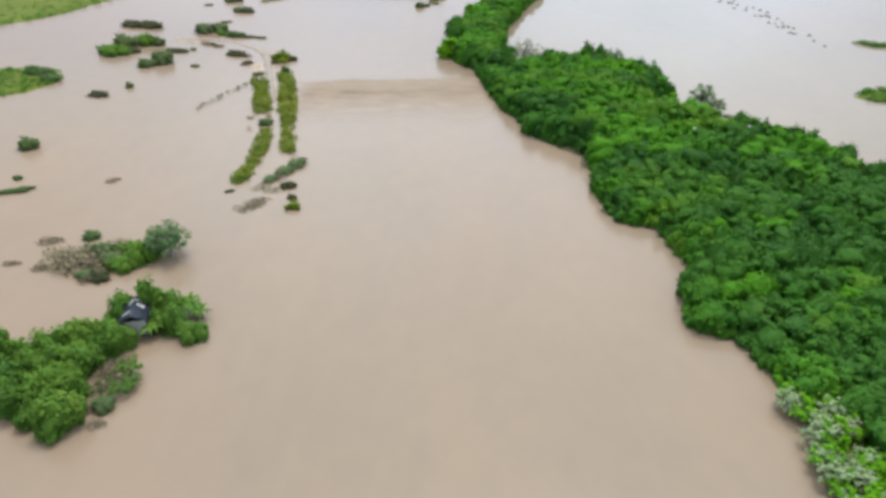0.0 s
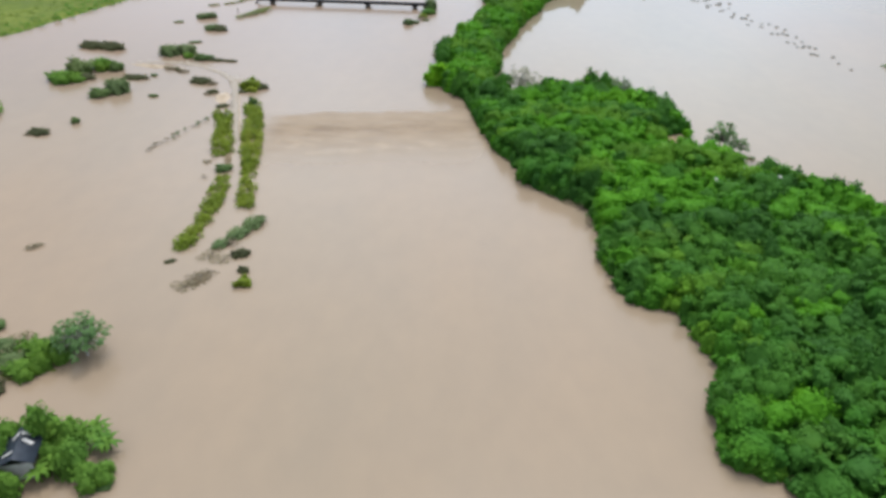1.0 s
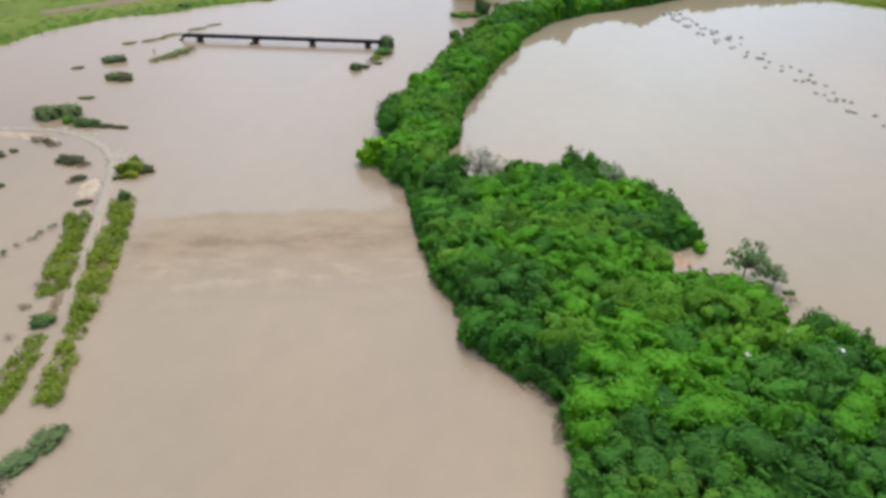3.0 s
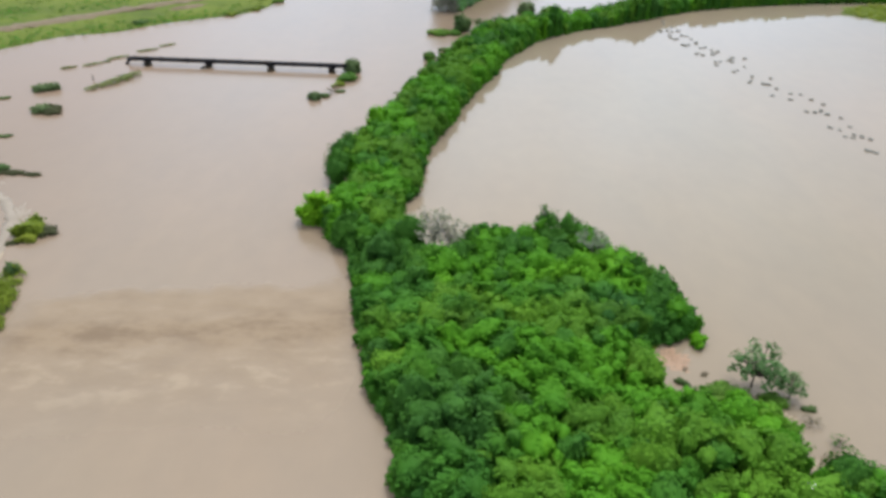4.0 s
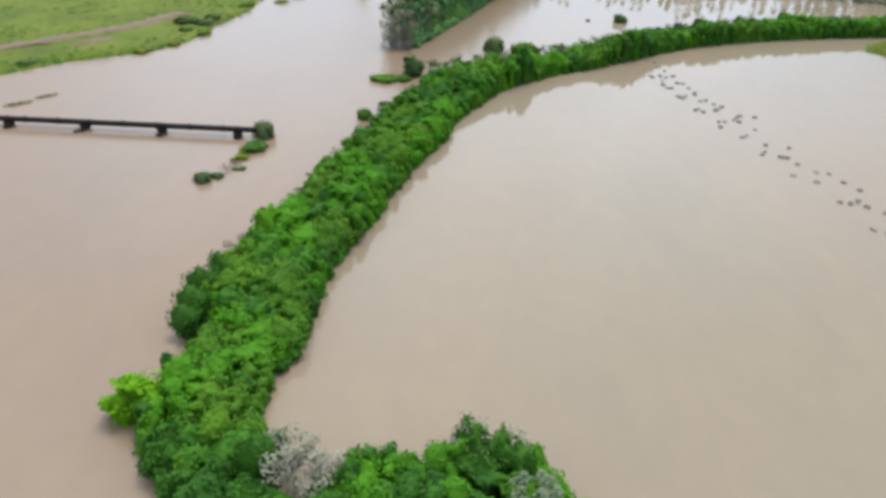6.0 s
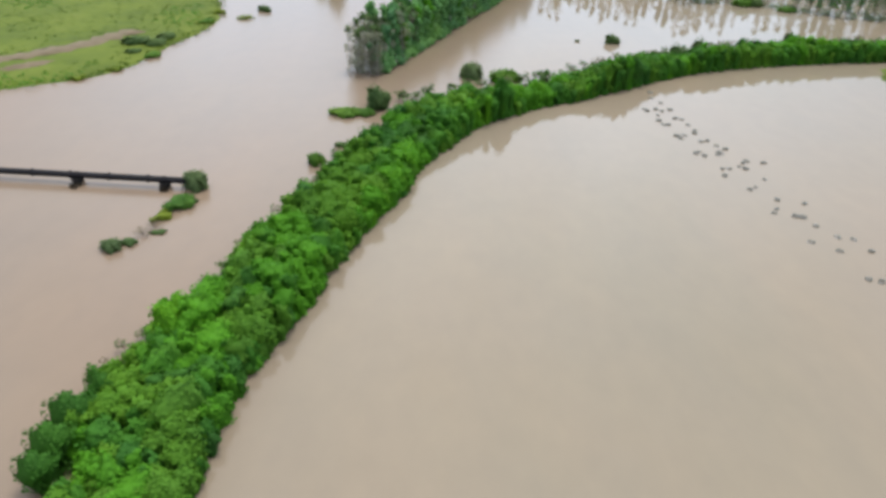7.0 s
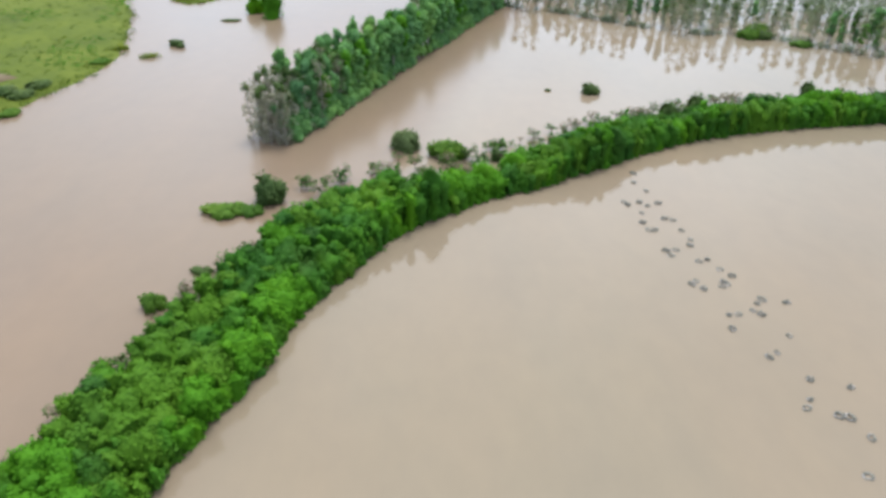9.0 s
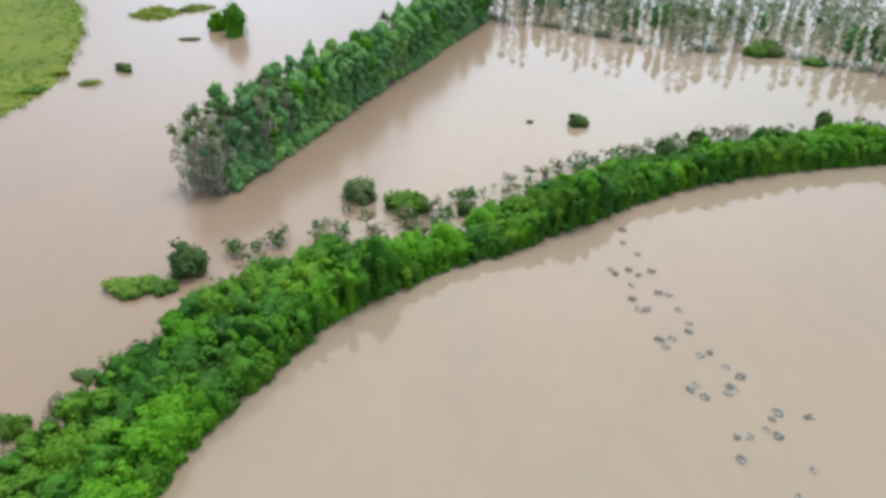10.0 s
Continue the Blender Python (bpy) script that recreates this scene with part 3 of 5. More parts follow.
    b.add(v[:-1], [(i * seg + q, i * seg + (q + 1) % seg, (i + 1) * seg + (q + 1) % seg, (i + 1) * seg + q) for i in range(5) for q in range(seg)], tint)
    b.add(v[5 * seg:], [(q, (q + 1) % seg, seg) for q in range(seg)], tint)


def bush_meshes(seed, r, h, lobes, leaf, mat, density=20, trunk=0.10, bark=BARK, inner=0.87):
    """A bush of a few crowns grown into one another, on a short forked trunk."""
    rng = np.random.default_rng(seed)
    c, t = Builder(), Builder()
    limbs = []
    crown(c, rng, 0, 0, h, r * 0.84, h * 0.74, leaf, density, 0.05, inner=inner)
    for k in range(lobes):
        a = 2.4 * k + rng.uniform(-0.4, 0.4)
        q, d = r * rng.uniform(0.38, 0.54), r * rng.uniform(0.5, 0.7)
        top = h * rng.uniform(0.5, 0.86)
        crown(c, rng, d * math.cos(a), d * math.sin(a), top, q, min(top * 0.75, q * 1.3), leaf, density, float(rng.uniform(0, 0.12)), inner=inner)
        limbs.append((d * math.cos(a), d * math.sin(a), top * 0.7, q, q))
    bare_limbs(t, rng, limbs[:5], (0.1, 0.05, h * 0.4), trunk)
    return c.mesh("crown", mat), t.mesh("trunk", bark)


def plant(name, meshes, label, category, group, at, turn=0.0, scale=1.0):
    ob = thing(name, label, category, group, at, turn)
    ob.scale = (scale, scale, scale) if isinstance(scale, (int, float)) else scale
    part("trunk", meshes[1], ob)
    part("crown", meshes[0], ob)
    if len(meshes) > 2:
        part("treetop", meshes[2], ob, "dark leafy top")
    return ob


def copy_plant(ob, at, turn, scale):
    k = copy_thing(ob, pose(*at, 0, 0, turn))
    k.scale = scale
    return k


def scatter(poly, spacing, seed, margin, keep=None, tries=30):
    """Uneven places in an outline, no two nearer than spacing."""
    rng = np.random.default_rng(seed)
    lo, hi = poly.min(0), poly.max(0)
    n = int((hi[0] - lo[0]) * (hi[1] - lo[1]) / spacing ** 2 * tries)
    p = rng.uniform(lo, hi, size=(n, 2))
    p = p[inside(poly, p[:, 0], p[:, 1])]
    p = p[edge_distance(poly, p[:, 0], p[:, 1]) > margin]
    if keep is not None:
        p = p[keep(p[:, 0], p[:, 1])]
    cells, out = {}, []
    for x, y in p:
        i, j = int(x // spacing), int(y // spacing)
        if all((x - a) ** 2 + (y - c) ** 2 >= spacing ** 2 for di in (-1, 0, 1) for dj in (-1, 0, 1) for a, c in cells.get((i + di, j + dj), ())):
            cells.setdefault((i, j), []).append((x, y))
            out.append((x, y))
    return np.array(out)


# the wood: a packing of leafy crowns; the nearest and tallest are things, the rest is one closed thicket
FRINGE = np.array([(3.4, 172), (6.6, 189.5), (11, 195), (12, 204), (16, 215), (21, 232), (25.5, 240), (29, 248), (34, 255), (40, 259), (48, 260.5), (56, 262.5), (62, 269.5), (70, 275), (85, 283.7)], dtype=float)


def off_fringe(x, y):
    """Away from the thinly grown river edge of the long bank."""
    d = np.full(np.shape(x), 1e9)
    for a, c in zip(FRINGE[:-1], FRINGE[1:]):
        d = np.minimum(d, edge_distance(np.array([a, c]), x, y))
    return d > 1.5 + 1.3 * np.exp(-((np.asarray(y) - 230) / 9.0) ** 2) + 0.9 * np.sin(np.asarray(y) * 0.55) + 0.5 * np.sin(np.asarray(y) * 1.7)


POND_TOPS = [(33, 2.9), (38.5, 2.9), (41, 4.5), (43, 5.6), (45.5, 5.0), (47, 6.6), (49, 7.4), (51, 7.0), (53.5, 4.4), (58, 3.4), (62, 3.2), (65, 4.0), (67, 3.6), (70, 5.2), (74, 6.2), (77, 7.2), (79.5, 6.4), (82, 5.0), (86, 4.4), (93, 4.2), (101, 6.0), (112, 4.4)]
POND_X, POND_Y = np.array(sorted(POND_SIDE[:23])).T


def canopy_height(x, y, e):
    """How high the closed thicket stands: lower at the water's edge, uneven within, with tall and low stretches along the pond."""
    top = 3.8 + 1.4 * noise.noise(Vector((x * 0.10, y * 0.10, 1.0))) + 0.5 * noise.noise(Vector((x * 0.35, y * 0.35, 7.0)))
    top += 0.5 if (100 < y < 152 and x > 16) or y > 185 else 0.0
    low, run = (0.62, 2.5) if y < 152 else (0.8, 1.6)
    h = max(top, 2.4) * (low + (1 - low) * min(1.0, e / run))
    if y < 226 or x < 33:
        return h
    xs, tops = zip(*POND_TOPS)
    past = max(0.78 * (y - float(np.interp(x, POND_X, POND_Y))), 0)
    near = math.exp(-(past / 3.4) ** 2) * min((y - 226) / 6, 1)
    return h + (float(np.interp(x, xs, tops)) - h) * near


def pack(seed):
    """Crowns of four sizes, packed from the largest to the smallest; each stays within the outline."""
    rng = np.random.default_rng(seed)
    lo, hi = WOOD_EDGE.min(0), np.minimum(WOOD_EDGE.max(0), [185, 400])
    cells, out = {}, []
    for r0, r1, tries, near in ((1.6, 2.3, 12000, 0.68), (1.15, 1.6, 36000, 0.64), (0.8, 1.15, 80000, 0.62), (0.55, 0.8, 150000, 0.60)):
        p = rng.uniform(lo, hi, size=(tries, 2))
        p = p[inside(WOOD_EDGE, p[:, 0], p[:, 1])]
        e = edge_distance(WOOD_EDGE, p[:, 0], p[:, 1])
        rr = rng.uniform(r0, r1, len(p))
        ok = (e > rr - 0.38) & off_fringe(p[:, 0], p[:, 1])
        for cx, cy, q in CLEARINGS:
            ok &= np.hypot(p[:, 0] - cx, p[:, 1] - cy) > q
        ok &= ~((p[:, 1] < 46) & (p[:, 0] < 38.5))
        for (x, y), r, edge in zip(p[ok], rr[ok], e[ok]):
            i, j = int(x // 6), int(y // 6)
            if all(math.hypot(x - a, y - c) > near * (r + q) for di in (-1, 0, 1) for dj in (-1, 0, 1) for a, c, q in cells.get((i + di, j + dj), ())):
                cells.setdefault((i, j), []).append((x, y, r))
                out.append((float(x), float(y), float(r), float(edge)))
    return out


def foot_growth(seed):
    """Low leafy clumps along the waterline, in front of the crowns."""
    rng = np.random.default_rng(seed)
    out = []
    for (x0, y0), (x1, y1) in zip(WOOD_EDGE, np.roll(WOOD_EDGE, -1, axis=0)):
        n = math.hypot(x1 - x0, y1 - y0)
        for k in range(int(n / 0.62)):
            t, off = rng.uniform(0, 1), rng.uniform(0.5, 1.15)
            x, y = x0 + (x1 - x0) * t + (y1 - y0) / n * off, y0 + (y1 - y0) * t - (x1 - x0) / n * off
            out.append((float(x), float(y), float(rng.uniform(0.45, 0.95)), float(rng.uniform(0.8, 2.3))))
    return [p for p in out if p[0] < 170 and inside(WOOD_EDGE, p[0], p[1]) and off_fringe(p[0], p[1]) and not (p[1] < 46 and p[0] < 38.5)]


CLEARINGS = ((3.7, 157.6, 2.9), (18.4, 148.4, 2.6), (36.6, 147.6, 1.6), (39.0, 144.6, 1.4), (15.4, 210.8, 1.7), (5.8, 168.6, 1.2))
SHADY = ((19, 120, 5.5), (13.0, 144.5, 4.6), (5.5, 152.0, 3.0), (21, 143.5, 2.0), (56, 82, 6.0), (40, 70, 5.0), (30, 96, 3.5), (48, 104, 4.0), (24, 104, 4.0))


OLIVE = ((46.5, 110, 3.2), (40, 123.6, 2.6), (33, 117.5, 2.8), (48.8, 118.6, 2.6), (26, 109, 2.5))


def leaf_tone(x, y, r):
    """Which of the wood's trees grows here, some darker to hold shade: 0 green, 1 dark, 2 olive, 3 fresh green."""
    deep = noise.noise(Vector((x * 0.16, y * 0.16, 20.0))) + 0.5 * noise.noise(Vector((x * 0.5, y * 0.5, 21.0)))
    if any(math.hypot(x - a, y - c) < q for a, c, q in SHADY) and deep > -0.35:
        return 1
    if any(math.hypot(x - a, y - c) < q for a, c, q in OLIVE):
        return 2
    # More dark crowns south of y 97: shaded crown sides put into leaf colour.
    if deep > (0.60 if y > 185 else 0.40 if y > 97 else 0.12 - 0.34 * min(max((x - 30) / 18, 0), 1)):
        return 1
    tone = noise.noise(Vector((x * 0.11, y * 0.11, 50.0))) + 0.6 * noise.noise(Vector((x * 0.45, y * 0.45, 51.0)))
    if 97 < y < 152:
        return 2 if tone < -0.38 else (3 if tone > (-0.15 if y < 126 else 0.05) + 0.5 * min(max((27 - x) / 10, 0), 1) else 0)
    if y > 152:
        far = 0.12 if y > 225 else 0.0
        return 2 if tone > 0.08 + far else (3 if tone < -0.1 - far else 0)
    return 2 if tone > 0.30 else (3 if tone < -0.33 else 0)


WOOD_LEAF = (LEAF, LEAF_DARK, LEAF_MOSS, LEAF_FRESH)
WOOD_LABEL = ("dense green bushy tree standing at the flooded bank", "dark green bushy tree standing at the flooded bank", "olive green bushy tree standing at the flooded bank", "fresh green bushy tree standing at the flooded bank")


def crown_meshes(seed, mat, slim):
    """A bushy tree of unit width two: crown and trunk."""
    rng = np.random.default_rng(seed)
    c, t = Builder(), Builder()
    crown(c, rng, 0, 0, 4.2, 2.0, 4.2 * slim, 0.36, 17)
    lb = [(1.0 * math.cos(k * 1.3), 1.0 * math.sin(k * 1.3), 2.9, 0.5, 0.5) for k in range(5)]
    bare_limbs(t, rng, lb, (0.1, 0.05, 1.5), 0.12)
    return c.mesh("crown", mat), t.mesh("trunk", BARK)


wood = pack(5)
rng = np.random.default_rng(77)
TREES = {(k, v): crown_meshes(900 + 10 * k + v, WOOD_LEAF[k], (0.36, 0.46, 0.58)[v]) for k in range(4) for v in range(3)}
BUSHES = [TREES[0, 0], TREES[0, 1], TREES[0, 2], TREES[3, 1], TREES[3, 2]]
BUSH_DARK = [TREES[1, 1], TREES[1, 2]]
apart = [w for w in wood if w[0] < 125 and (w[3] < w[2] + 0.9 or w[2] > 1.7)]
apart = set(sorted(apart, key=lambda w: -w[2])[:298])
protos = {}
masses = [Builder() for _ in range(4)]
stems = Builder()
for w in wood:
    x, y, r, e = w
    k = leaf_tone(x, y, r)
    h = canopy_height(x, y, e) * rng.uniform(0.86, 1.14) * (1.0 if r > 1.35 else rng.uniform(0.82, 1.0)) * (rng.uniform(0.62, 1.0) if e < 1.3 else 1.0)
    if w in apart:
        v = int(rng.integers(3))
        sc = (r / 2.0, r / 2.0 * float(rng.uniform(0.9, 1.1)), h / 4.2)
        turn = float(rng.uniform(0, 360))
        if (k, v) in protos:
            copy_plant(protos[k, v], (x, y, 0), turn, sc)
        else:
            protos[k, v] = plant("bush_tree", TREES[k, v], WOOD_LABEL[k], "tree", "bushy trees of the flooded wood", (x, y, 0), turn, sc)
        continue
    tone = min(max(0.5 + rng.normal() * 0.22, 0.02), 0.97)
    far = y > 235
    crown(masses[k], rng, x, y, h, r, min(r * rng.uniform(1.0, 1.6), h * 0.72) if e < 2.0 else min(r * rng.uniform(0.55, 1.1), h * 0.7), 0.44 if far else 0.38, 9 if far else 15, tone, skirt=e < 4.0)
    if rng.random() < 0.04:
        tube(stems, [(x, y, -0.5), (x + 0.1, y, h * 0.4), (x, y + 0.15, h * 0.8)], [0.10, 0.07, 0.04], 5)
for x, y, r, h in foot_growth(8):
    crown(masses[leaf_tone(x, y, r)], rng, x, y, h, r, h * 0.8, 0.36, 12, float(rng.uniform(0.2, 0.7)), skirt=False)
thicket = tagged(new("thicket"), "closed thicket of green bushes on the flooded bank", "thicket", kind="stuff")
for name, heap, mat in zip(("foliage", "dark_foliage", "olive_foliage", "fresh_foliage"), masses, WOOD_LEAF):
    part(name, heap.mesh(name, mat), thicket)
part("stems", stems.mesh("stems", BARK), thicket)

# ---- odd trees of the wood ----
def sparse_tree_meshes(seed, r, h, lobes, leaf, mat, bark, per_lobe=60, root=0.12):
    """An open crown: separate tufts of leaves with the limbs showing between them."""
    rng = np.random.default_rng(seed)
    lb = []
    for k in range(lobes):
        a, up = rng.uniform(0, 6.28), rng.uniform(0.45, 1.0)
        d = r * math.sqrt(rng.uniform(0.05, 1)) * (1.15 - 0.5 * up)
        q = r * rng.uniform(0.13, 0.22)
        lb.append((d * math.cos(a), d * math.sin(a), h * up - q, q, q * 0.7))
    c, t = Builder(), Builder()
    leaves(c, rng, lb, per_lobe / (r * 0.18) ** 1.0 * 0.2, leaf, low=-0.6, fill=0.5)
    bare_limbs(t, rng, lb, (0.05, 0.0, h * 0.32), root, reach=0.95)
    return c.mesh("crown", mat), t.mesh("trunk", bark)


GREY_TREE = [sparse_tree_meshes(201 + k, 2.4, 5.2 + k * 0.4, 36, 0.28, LEAF_ASH, BARK_PALE, 170) for k in range(2)]
DULL_TREE = sparse_tree_meshes(206, 2.4, 5.4, 48, 0.30, LEAF_DULL, BARK_PALE, 190)
TUFT_TREE = sparse_tree_meshes(211, 3.0, 5.0, 58, 0.36, LEAF_TUFT, BARK, 190)
PALE_SHRUB = [sparse_tree_meshes(221 + k, 1.5, 2.6, 26, 0.34, (LEAF_PALE, LEAF_BRIGHT)[k], BARK_PALE, 110, 0.04) for k in range(2)]
TWIGS = [sparse_tree_meshes(231 + k, 1.3, 1.3, 18, 0.20, (LEAF_DRY, LEAF_DARK)[k], BARK, 40, 0.05) for k in range(2)]
LIME = bush_meshes(241, 1.9, 3.0, 5, 0.34, LEAF_BRIGHT)

for x, y, k, s in ((18.8, 148.2, 0, 1.35), (20.8, 147.2, 1, 1.15), (22.0, 148.3, 1, 0.8), (33.6, 150.6, 0, 1.05), (36.9, 150.6, 0, 0.85)):
    plant("grey_tree", GREY_TREE[k], "thin grey-leaved tree with pale bare limbs among green bushes", "tree", "grey trees of the wood", (x, y, 0), x * 37 % 360, s)
plant("grey_tree", DULL_TREE, "dull grey-green tree with open crown among bushes", "tree", "grey trees of the wood", (37.9, 144.3, 0), 40, 1.1)
for x, y, s in ((50.0, 123.9, 1.0), (53.0, 122.4, 0.55)):
    plant("tufted_tree", TUFT_TREE, "open-crowned green tree with leaf tufts standing in water", "tree", "tufted trees at the inlet", (x, y, 0), x * 53 % 360, s)
plant("lime_bush", LIME, "bright lime-green rounded bush leaning over the river", "bush", "", (4.2, 157.2, 0), 20, (1.7, 1.6, 1.5))
plant("lime_bush", LIME, "low bright green bush at the pond's inlet", "bush", "", (46.9, 130.6, 0), 80, (0.55, 0.55, 0.4))
rng = np.random.default_rng(5)
for k in range(96):
    x, y = 33.0 + 6.0 * rng.uniform(0, 1) ** 1.4, 31 + rng.uniform(0, 16)
    plant("pale_shrub", PALE_SHRUB[k % 2], "half-drowned pale shrub with thin leaves and bare stems", "shrub", "pale shrubs at the river bank", (x, y, 0), float(rng.uniform(0, 360)), float(rng.uniform(0.7, 1.1)))

# drowned twigs along the river side of the bank
SPRIGS = [sparse_tree_meshes(251 + k, 1.2, 1.5 + 0.3 * k, 16, 0.26, (LEAF_DARK, LEAF_SAGE, LEAF_DRY)[k], BARK, 60, 0.045) for k in range(3)]
path = np.array(RIVER_SIDE[24:] + FAR_SIDE[:9], dtype=float)
for (x0, y0), (x1, y1) in zip(path[:-1], path[1:]):
    length = math.hypot(x1 - x0, y1 - y0)
    thick = 1.5 if 250 < y0 < 292 else (1.2 if y0 > 180 else 0.9)
    for k in range(int(length * thick)):
        t = rng.uniform(0, 1)
        off = rng.uniform(2.5, 8.0) if y0 > 250 else (rng.uniform(-1.6, 1.2) if y0 > 180 else rng.uniform(-0.4, 1.2))
        x, y = x0 + (x1 - x0) * t - (y1 - y0) / length * off, y0 + (y1 - y0) * t + (x1 - x0) / length * off
        plant("drowned_shrub", SPRIGS[int(rng.choice(3, p=[0.45, 0.35, 0.2]))], "half-drowned thin shrub beside the green bank", "shrub", "drowned shrubs along the bank", (float(x), float(y), 0), float(rng.uniform(0, 360)), float(rng.uniform(0.6, 1.5 if y0 > 245 else 1.15)))

# dark round trees and white rags that stand out of the thicket
for x, y, r, h in ((43.9, 135.6, 1.35, 1.2), (41.6, 139.8, 0.9, 1.15), (33.4, 150.0, 0.85, 1.25), (36.0, 149.4, 0.8, 1.2), (24.0, 147.0, 0.8, 1.1), (52.0, 111.0, 0.9, 1.1), (59.0, 104.5, 0.9, 1.1), (16.0, 150.0, 1.0, 1.1), (12.9, 145.1, 1.1, 1.15), (15.4, 143.2, 1.0, 1.1), (4.1, 168.5, 0.75, 0.9), (4.2, 171.0, 0.85, 1.05), (4.4, 174.4, 0.9, 1.1), (5.0, 177.8, 0.8, 1.0), (55.6, 108.0, 0.7, 1.0), (61.2, 103.2, 0.9, 1.05), (64.4, 98.6, 0.85, 1.0), (66.0, 92.0, 0.85, 1.0)):
    plant("round_tree", BUSH_DARK[int(x) % 2], "dark green round-crowned tree at the water's edge", "tree", "dark round trees of the wood", (x, y, 0), x * 31 % 360, (r, r, h))
for n, (x, y, z) in enumerate(((42.7, 105.8, 0.25), (47.8, 109.0, 0.2), (51.5, 106.0, 0.1))):
    b, v = Builder(), []
    for i in range(5):
        for k in range(4):
            v.append(((i / 4 - 0.5) * 0.6, (k / 3 - 0.5) * 0.45, 0.25 * math.sin(i * 1.3 + k) - 0.15 * abs(i - 2)))
    b.add(v, [(i * 4 + k, i * 4 + 4 + k, i * 4 + 5 + k, i * 4 + 1 + k) for i in range(4) for k in range(3)])
    rag = new("plastic_sheet", b.mesh("plastic_sheet", SHEET_WHITE))
    rag.matrix_basis = pose(x, y, z + canopy_height(x, y, 4.0), 35, 10, 40 + 70 * n)
    tagged(rag, "torn white plastic sheet caught on the treetops", "sheet", "white sheets in the trees")


# ---- eucalyptus rows ----
def eucalyptus_meshes(seed, h, mat, low=0.36):
    """A tall slim tree in full leaf: pale straight trunk, short limbs, and a narrow crown of leaf clumps."""
    rng = np.random.default_rng(seed)
    lean = (rng.uniform(-0.3, 0.3), rng.uniform(-0.3, 0.3))
    t, c = Builder(), Builder()
    tube(t, [(0, 0, -1.0), (lean[0] * 0.4, lean[1] * 0.4, h * 0.4), (lean[0], lean[1], h * 0.94)], [0.14, 0.10, 0.03], 6)
    wide = rng.uniform(1.0, 1.35)
    crown(c, rng, lean[0], lean[1], h, wide, wide * rng.uniform(1.2, 1.7), 0.50, 6.4, float(rng.uniform(0, 0.1)), skirt=False, low=-0.75, lofted=True, inner=0.84)
    for k in range(7):
        up = low + (0.84 - low) * (k + rng.uniform(0, 1)) / 7
        a = 2.4 * k + rng.uniform(-0.6, 0.6)
        out, q = 0.65 * rng.uniform(0.6, 1.3), rng.uniform(0.8, 1.15)
        x, y, z = lean[0] * up + out * math.cos(a), lean[1] * up + out * math.sin(a), h * up
        crown(c, rng, x, y, z + q, q, q * rng.uniform(0.9, 1.4), 0.50, 5, float(rng.uniform(0, 0.15)), skirt=False, low=-0.8, lofted=True, inner=0.84)
        tube(t, [(lean[0] * up, lean[1] * up, max(z - 0.6, 0.1)), (x, y, z)], [0.045, 0.02], 4)
    return c.mesh("crown", mat), t.mesh("trunk", BARK_PALE)


def thin_eucalyptus_meshes(seed, h, mat, top_mat, bark, clumps, low=0.15):
    """A half-bare eucalyptus: many pale open tufts along the trunk and a darker knob of leaves at its top."""
    rng = np.random.default_rng(seed)
    lean = (rng.uniform(-0.4, 0.4), rng.uniform(-0.4, 0.4))
    t, c, k0 = Builder(), Builder(), Builder()
    tube(t, [(0, 0, -1.0), (lean[0] * 0.4, lean[1] * 0.4, h * 0.4), (lean[0], lean[1], h * 0.94)], [0.10, 0.07, 0.03], 6)
    wide = rng.uniform(0.65, 0.95)
    crown(k0, rng, lean[0], lean[1], h, wide, wide * rng.uniform(0.9, 1.6), 0.36, 12, 0.05, skirt=False, low=-0.75, lofted=True, inner=0.6)
    for k in range(clumps):
        up = low + (0.86 - low) * (k + rng.uniform(0, 1)) / clumps
        a = 2.4 * k + rng.uniform(-0.6, 0.6)
        out, q = rng.uniform(0.35, 1.15), rng.uniform(0.45, 0.85)
        x, y, z = lean[0] * up + out * math.cos(a), lean[1] * up + out * math.sin(a), h * up
        crown(c, rng, x, y, z + q, q, q * rng.uniform(0.8, 1.4), 0.34, 10, float(rng.uniform(0, 0.3)), skirt=False, low=-0.8, lofted=True, inner=0.0)
        tube(t, [(lean[0] * up, lean[1] * up, max(z - 0.6, 0.1)), (x, y, z)], [0.04, 0.02], 4)
    return c.mesh("crown", mat), t.mesh("trunk", bark), k0.mesh("treetop", top_mat)


EUC = [eucalyptus_meshes(301 + k, 10.2 + 0.5 * k, (LEAF_EUC, LEAF_EUC, LEAF_FRESH, LEAF_EUC, LEAF_EUC, LEAF_EUC)[k]) for k in range(6)]
EUC_PALE = [thin_eucalyptus_meshes(341 + k, 9.4 + 0.8 * k, (LEAF_SILVER, LEAF_ASH)[k % 2], LEAF_SAGE, BARK_PALE, 16, 0.05) for k in range(4)]
EUC_THIN = [thin_eucalyptus_meshes(321 + k, 8.0 + 0.9 * k, (LEAF_EUC_GREY, LEAF_ASH)[k % 2], (LEAF_SAGE, LEAF_EUC_GREY)[k % 2], BARK_GREY, 10) for k in range(4)]


def row_of(meshes, name, label, group, spots, seed, spread=(0.85, 1.1)):
    rng = np.random.default_rng(seed)
    first = {}
    for x, y in spots:
        k = int(rng.integers(len(meshes)))
        s, turn = float(rng.uniform(*spread)), float(rng.uniform(0, 360))
        if k not in first:
            first[k] = plant(name, meshes[k], label, "tree", group, (x, y, 0), turn, s)
        else:
            copy_plant(first[k], (x, y, 0), turn, (s, s, s))


